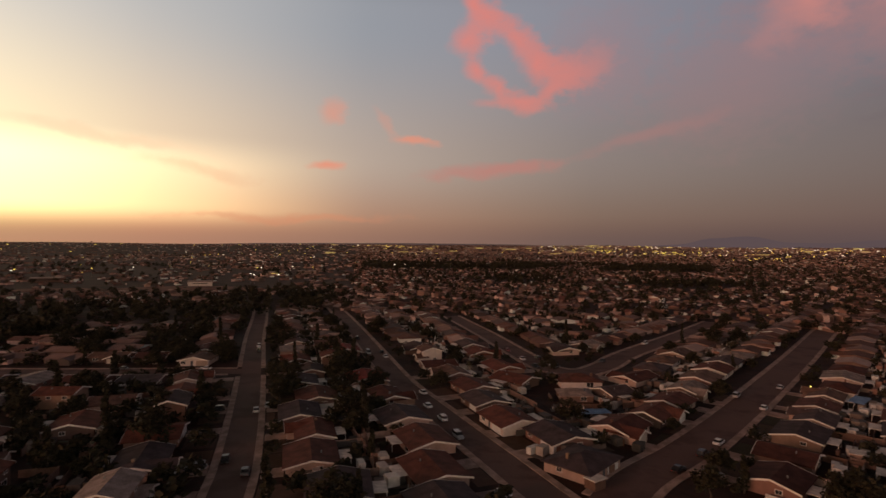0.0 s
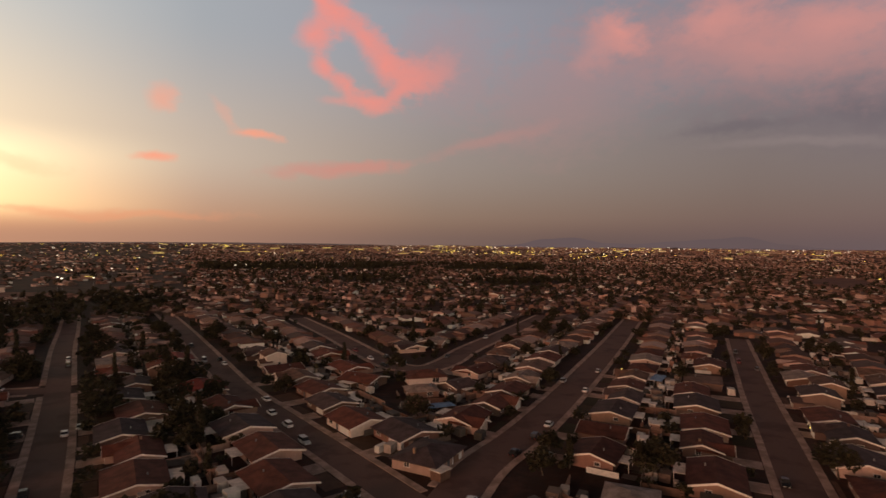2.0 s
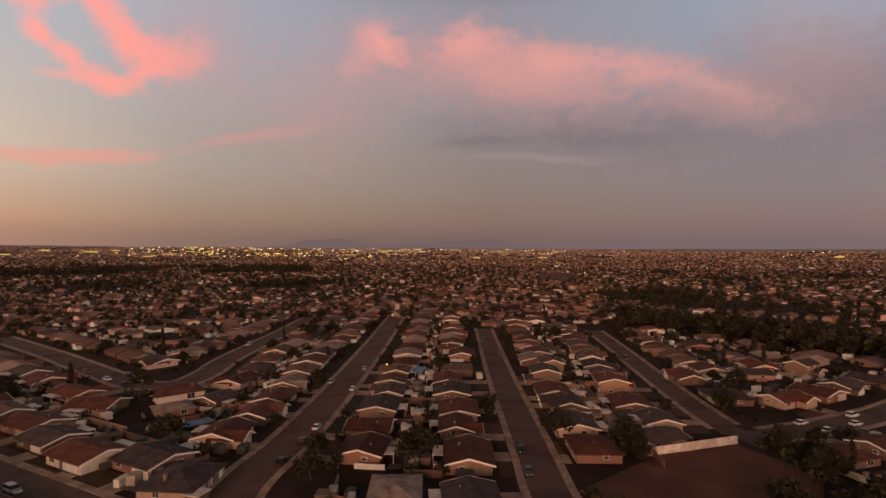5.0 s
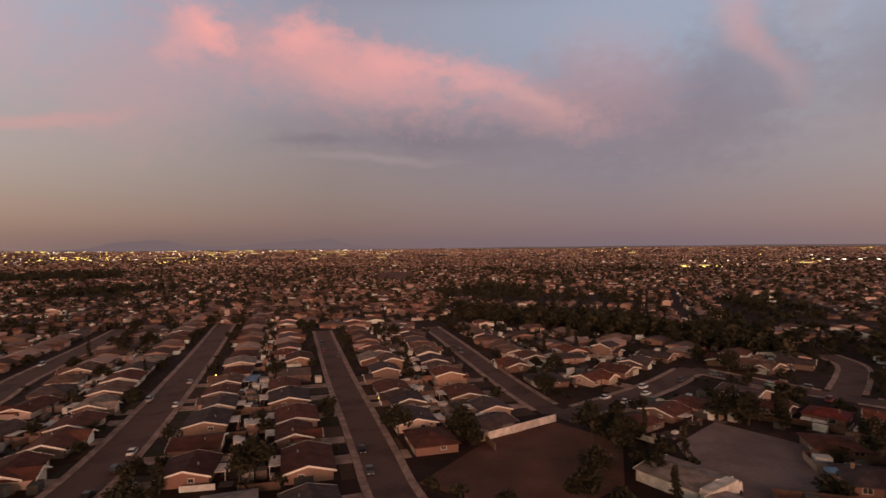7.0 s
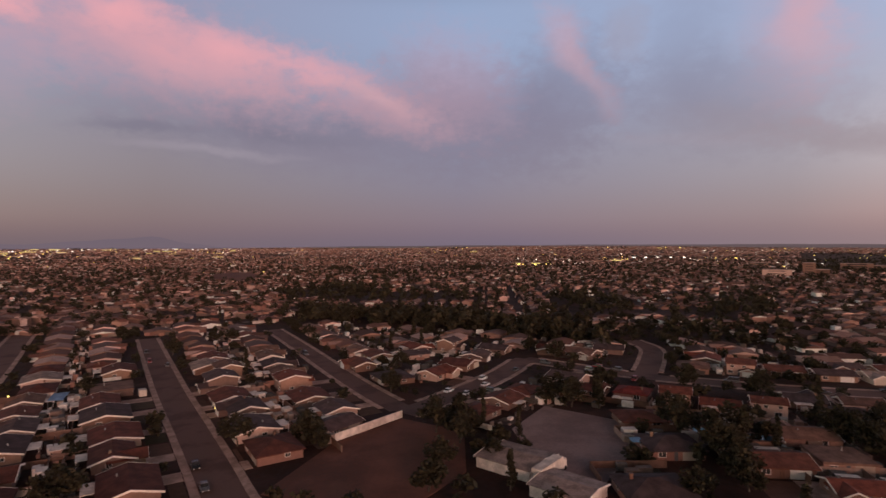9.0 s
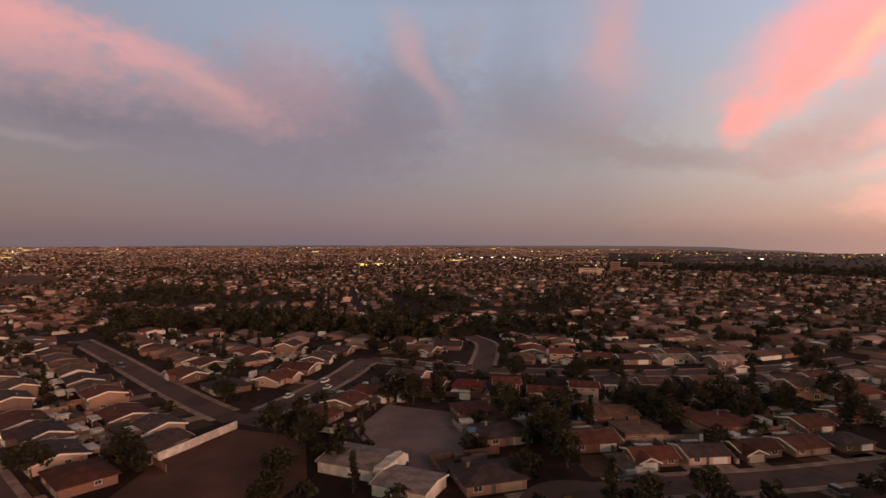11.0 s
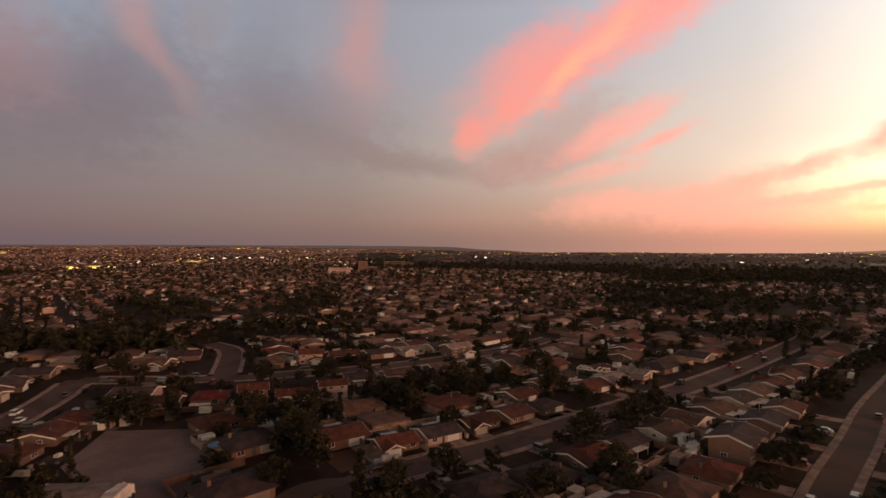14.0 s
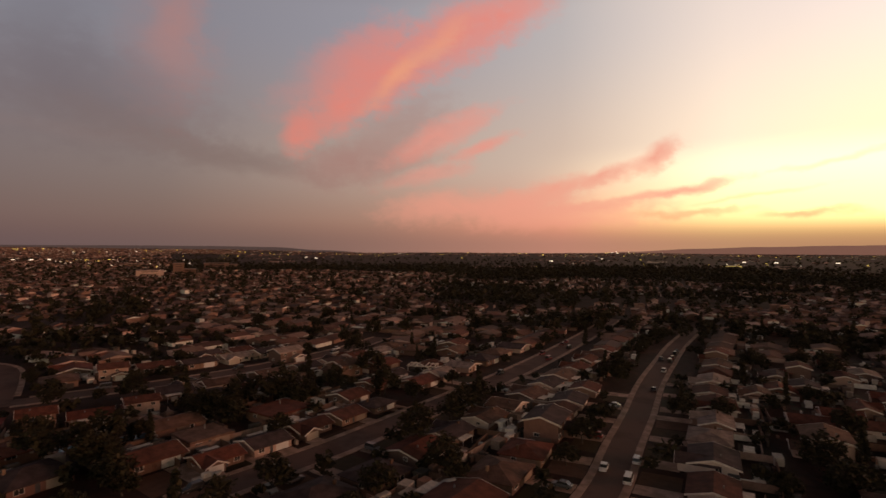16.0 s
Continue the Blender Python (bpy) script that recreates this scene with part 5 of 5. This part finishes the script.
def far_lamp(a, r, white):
    """A lit lamp: a street lamp, or for the far white ones a floodlight mast; far heads are enlarged to show from the
    camera.
    """
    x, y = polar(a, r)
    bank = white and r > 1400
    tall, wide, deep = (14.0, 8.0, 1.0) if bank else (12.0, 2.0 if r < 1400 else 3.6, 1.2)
    ob = new("floodlight_mast" if bank else "street_lamp")
    bm = bmesh.new()
    bmesh.ops.create_cone(bm, cap_ends=True, segments=8, radius1=0.16, radius2=0.09, depth=tall, matrix=Matrix.Translation((0, 0, tall / 2)))
    part("pole", bm, METAL, ob)
    bm = bmesh.new()
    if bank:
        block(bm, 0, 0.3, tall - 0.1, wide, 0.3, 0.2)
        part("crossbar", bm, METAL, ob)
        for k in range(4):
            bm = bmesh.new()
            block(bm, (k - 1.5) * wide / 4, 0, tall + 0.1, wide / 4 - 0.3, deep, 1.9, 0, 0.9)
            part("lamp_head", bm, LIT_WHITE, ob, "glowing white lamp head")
    else:
        block(bm, 0, 0, tall, wide, deep, 0.3 + wide * 0.35, 0, 0.8)
        part("lamp_head", bm, LIT_WHITE if white else LIT, ob, "glowing lamp head")
    ob.matrix_basis = pose(x, y, relief(x, y), 0, 0, -a)
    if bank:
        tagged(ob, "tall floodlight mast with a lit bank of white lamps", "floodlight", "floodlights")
    else:
        tagged(ob, "tall lit street lamp with a " + ("white" if white else "yellow") + " glow", "street lamp", "street lamps")


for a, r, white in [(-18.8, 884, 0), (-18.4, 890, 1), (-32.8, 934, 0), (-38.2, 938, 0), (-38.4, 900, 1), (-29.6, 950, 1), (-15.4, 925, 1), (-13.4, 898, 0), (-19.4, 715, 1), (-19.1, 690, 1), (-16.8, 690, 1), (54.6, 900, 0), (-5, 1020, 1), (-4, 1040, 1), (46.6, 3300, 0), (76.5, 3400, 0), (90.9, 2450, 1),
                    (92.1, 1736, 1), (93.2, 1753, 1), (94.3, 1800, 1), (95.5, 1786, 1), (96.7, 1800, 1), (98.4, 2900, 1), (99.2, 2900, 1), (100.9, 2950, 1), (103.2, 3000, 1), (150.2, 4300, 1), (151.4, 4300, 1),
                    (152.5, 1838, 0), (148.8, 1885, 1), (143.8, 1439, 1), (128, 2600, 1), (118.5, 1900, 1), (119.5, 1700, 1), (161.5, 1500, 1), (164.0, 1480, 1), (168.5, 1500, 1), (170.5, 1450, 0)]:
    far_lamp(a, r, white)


def big_building(a, r, lx, ly, h, lit):
    x, y = polar(a, r)
    ob = new("commercial_building")
    bm = bmesh.new()
    block(bm, 0, 0, -2, lx, ly, h + 2)
    part("wall", bm, WALLS, ob)
    bm = bmesh.new()
    block(bm, 0, 0, h, lx + 0.8, ly + 0.8, 0.7)
    part("roof", bm, ROOFS["pale"], ob)
    floors = max(1, int(h / 4))
    for f in range(floors):
        bm = bmesh.new()
        block(bm, 0, -ly / 2 - 0.05, h - 2.2 - f * 4.0, lx * (0.8 if r > 2000 else 0.6), 0.2, 1.7 if r > 1200 else 0.8)
        part("window_band", bm, LIT_SOFT if lit else GLASS, ob, "lit window band" if lit else "")
    ob.matrix_basis = pose(x, y, relief(x, y), 0, 0, -a)
    tagged(ob, ("lit " if lit else "unlit ") + "large flat-roofed pale commercial building", "building", "commercial buildings")


for k in range(95):
    big_building(rng.uniform(-14, 60), rng.uniform(2600, 4400), rng.uniform(20, 75), rng.uniform(20, 40), rng.uniform(5, 9), rng.random() < 0.45)
for a, r, lx, h, lit in [(80.5, 1520, 34, 5, 1), (82.5, 1530, 40, 5, 1), (84, 1560, 24, 5, 1), (88, 1650, 30, 6, 0), (104.3, 1010, 40, 11, 0), (106.7, 1085, 18, 20, 0), (107.6, 1090, 22, 9, 0), (110.0, 1290, 50, 13, 0), (90.5, 1800, 50, 6, 1), (103, 1500, 40, 7, 0),
                         (111, 1350, 44, 8, 0), (-17, 905, 24, 5, 1), (-36, 840, 34, 5, 0), (-14, 930, 30, 5, 0), (-24, 700, 26, 5, 0), (160.5, 1500, 70, 6, 1), (165, 1480, 60, 6, 0), (154, 2000, 60, 6, 0), (76, 3300, 50, 9, 1), (120, 2900, 50, 8, 0)]:
    big_building(a, r, lx, 22, h, lit)
verts, faces, slots = [], [], []


def small_light(a, r, slot, size=1.0):
    """One lit lamp or shop front, a flat box turned to the camera and enlarged with distance to show."""
    x, y = polar(a, r)
    z, s, w = relief(x, y) + rng.uniform(2.2, 5.0), (0.12 + r * 0.00026) * size, 1.0 + 2.0 * (r > 1300)
    b = len(verts)
    c, q = math.cos(radians(a)), -math.sin(radians(a))
    for dz in (-s, s):
        verts.extend(((x - c * s * w, y - q * s * w, z + dz), (x + c * s * w, y + q * s * w, z + dz), (x + c * s * w - q * s, y + q * s * w + c * s, z + dz), (x - c * s * w - q * s, y - q * s * w + c * s, z + dz)))
    faces.extend(tuple(b + i for i in f) for f in ((0, 1, 5, 4), (1, 2, 6, 5), (2, 3, 7, 6), (3, 0, 4, 7), (4, 5, 6, 7), (3, 2, 1, 0)))
    slots.extend([slot] * 6)


for k in range(330):
    a, r = rng.uniform(-44, 176), math.sqrt(rng.uniform(300 ** 2, 4300 ** 2))
    if not (a > 104 and 1100 < r < 2400 and rng.random() < 0.7):
        small_light(a, r, k % 2)
# lit shopping streets and works yards: from and to (degrees, metres), how many, share of yellow ones
for a0, a1, r0, r1, number, yellow in ((10, 37, 2700, 4600, 190, 0.4), (14.5, 17.5, 3000, 3500, 22, 0.9), (19.5, 26, 2900, 3400, 34, 0.8), (29, 33, 2000, 2700, 16, 0.7), (37, 53, 3300, 4600, 60, 0.15), (-9.4, -3.6, 3300, 4200, 26, 0.8), (-4, 2, 2300, 3000, 10, 0.4),
                                       (-4.6, -1.8, 1030, 1080, 8, 0.2), (80.1, 82.5, 1405, 1425, 24, 1.0), (82.5, 84.6, 1440, 1450, 7, 0.3), (80, 86, 1700, 2000, 14, 0.1), (89, 91.6, 1950, 2000, 12, 0.8), (97, 108, 1500, 2300, 24, 0.15), (98.2, 101.5, 2400, 2420, 12, 0.6),
                                       (101, 107, 1150, 1500, 14, 0.3), (149, 152, 4200, 4500, 8, 0.3), (158, 166, 1450, 1700, 14, 0.1), (-26, -10, 1500, 3500, 16, 0.2)):
    for k in range(number):
        t = rng.random()
        small_light(a0 + (a1 - a0) * t, rng.uniform(r0, r1), 0 if rng.random() < yellow else 2 if rng.random() < 0.6 else 1, rng.uniform(0.7, 1.25))
for k in range(11):       # a slanting row along one road
    small_light(86.2 + 0.26 * k, 1440 + 42 * k, 2, 0.8)
joined("far_lights", verts, faces, slots, [LIT, LIT_SOFT, LIT_WHITE], "small lit lamps scattered through the far suburb", "lights")


# ---------------------------------------------------------------- odd things that catch the eye
def boat(x, y, turn):
    ob = new("boat")
    rows = []
    for px, w, z0, z1 in ((-3.0, 0.95, 0.75, 1.5), (-1.0, 1.1, 0.65, 1.5), (1.2, 0.95, 0.7, 1.6), (2.6, 0.45, 0.95, 1.75), (3.2, 0.05, 1.3, 1.85)):
        rows.append([(px, -w * 0.35, z0), (px, w * 0.35, z0), (px, w, z1), (px, -w, z1)])
    part("hull", loft(rows), WHITE_WALL, ob)
    bm = bmesh.new()
    block(bm, -0.2, 0, 1.5, 1.9, 1.4, 0.75, 0, 0.8)
    part("wheelhouse", bm, WHITE_WALL, ob)
    bm = bmesh.new()
    block(bm, 0.0, 0, 0.4, 6.4, 0.2, 0.2)
    block(bm, -0.6, 0, 0.4, 0.16, 1.7, 0.2)
    for px in (-2.2, -0.6, 1.4):
        block(bm, px, 0, 0.5, 0.12, 0.9, 0.3)
    part("trailer_frame", bm, METAL, ob)
    for sy in (-1, 1):
        bm = bmesh.new()
        bmesh.ops.create_cone(bm, cap_ends=True, segments=12, radius1=0.32, radius2=0.32, depth=0.2, matrix=pose(-0.6, sy * 0.9, 0.32, 90, 0, 0))
        part("wheel", bm, TYRE, ob)
    ob.matrix_basis = pose(x, y, 0.08, 0, 0, turn)
    tagged(ob, "white motor boat on a road trailer at the kerb", "boat")


boat(119.2, -41.5, -84)


def pergola(x, y, turn, lx, ly):
    ob = new("pergola")
    for sx in (-1, 1):
        for sy in (-1, 1):
            bm = bmesh.new()
            block(bm, sx * lx / 2, sy * ly / 2, 0, 0.3, 0.3, 2.6)
            part("post", bm, WHITE_WALL, ob)
    for sy in (-1, 1):
        bm = bmesh.new()
        block(bm, 0, sy * ly / 2, 2.6, lx + 0.8, 0.5, 0.45)
        part("beam", bm, WHITE_WALL, ob)
    for k in range(7):
        bm = bmesh.new()
        block(bm, -lx / 2 + k * lx / 6, 0, 3.05, 0.35, ly + 0.9, 0.22)
        part("rafter", bm, WHITE_WALL, ob)
    ob.matrix_basis = pose(x, y, 0, 0, 0, turn)
    tagged(ob, "white open timber pergola beside a house", "pergola")


pergola(167.5, -143, 35, 11, 5.5)


def round_tent(x, y):
    ob = new("garden_tent")
    for k in range(8):
        bm = bmesh.new()
        block(bm, 2.5 * math.cos(k * math.tau / 8), 2.5 * math.sin(k * math.tau / 8), 0, 0.1, 0.1, 2.1)
        part("pole", bm, METAL, ob)
    bm = bmesh.new()
    bmesh.ops.create_cone(bm, cap_ends=True, segments=16, radius1=2.8, radius2=0.3, depth=0.9, matrix=Matrix.Translation((0, 0, 2.5)))
    part("canopy", bm, WHITE_WALL, ob)
    ob.matrix_basis = pose(x, y, 0, 0, 0, 0)
    tagged(ob, "round white garden tent on thin poles", "tent")


round_tent(80.5, -77)
tent = new("garden_canopy")
for sx in (-1, 1):
    for sy in (-1, 1):
        bm = bmesh.new()
        block(bm, sx * 1.5, sy * 1.5, 0, 0.08, 0.08, 2.0)
        part("pole", bm, METAL, tent)
bm = bmesh.new()
block(bm, 0, 0, 2.0, 3.4, 3.4, 0.7, 0, 0.25)
part("roof_sheet", bm, TARP, tent, "blue fabric roof")
tent.matrix_basis = pose(143.5, -6, 0.05, 0, 0, 12)
tagged(tent, "small blue fabric canopy beside a dark house", "canopy")
for x, y, z, a in ((190.0, 6.7, 1.7, 88), (84.0, 91.4, 1.7, 43), (136.8, 114.6, 1.7, 50), (128.0, 188.8, 1.8, 34)):
    ob = new("porch_lamp")
    bm = bmesh.new()
    block(bm, 0, 0, 0, 0.1, 0.1, z)
    part("lamp_post", bm, METAL, ob)
    bm = bmesh.new()
    block(bm, 0, 0, z, 0.55, 0.4, 0.4, 0, 0.7)
    part("lantern", bm, LIT, ob, "glowing lantern")
    ob.matrix_basis = pose(x, y, 0, 0, 0, -a)
    tagged(ob, "small lit garden lamp on a post", "lamp", "garden lamps")
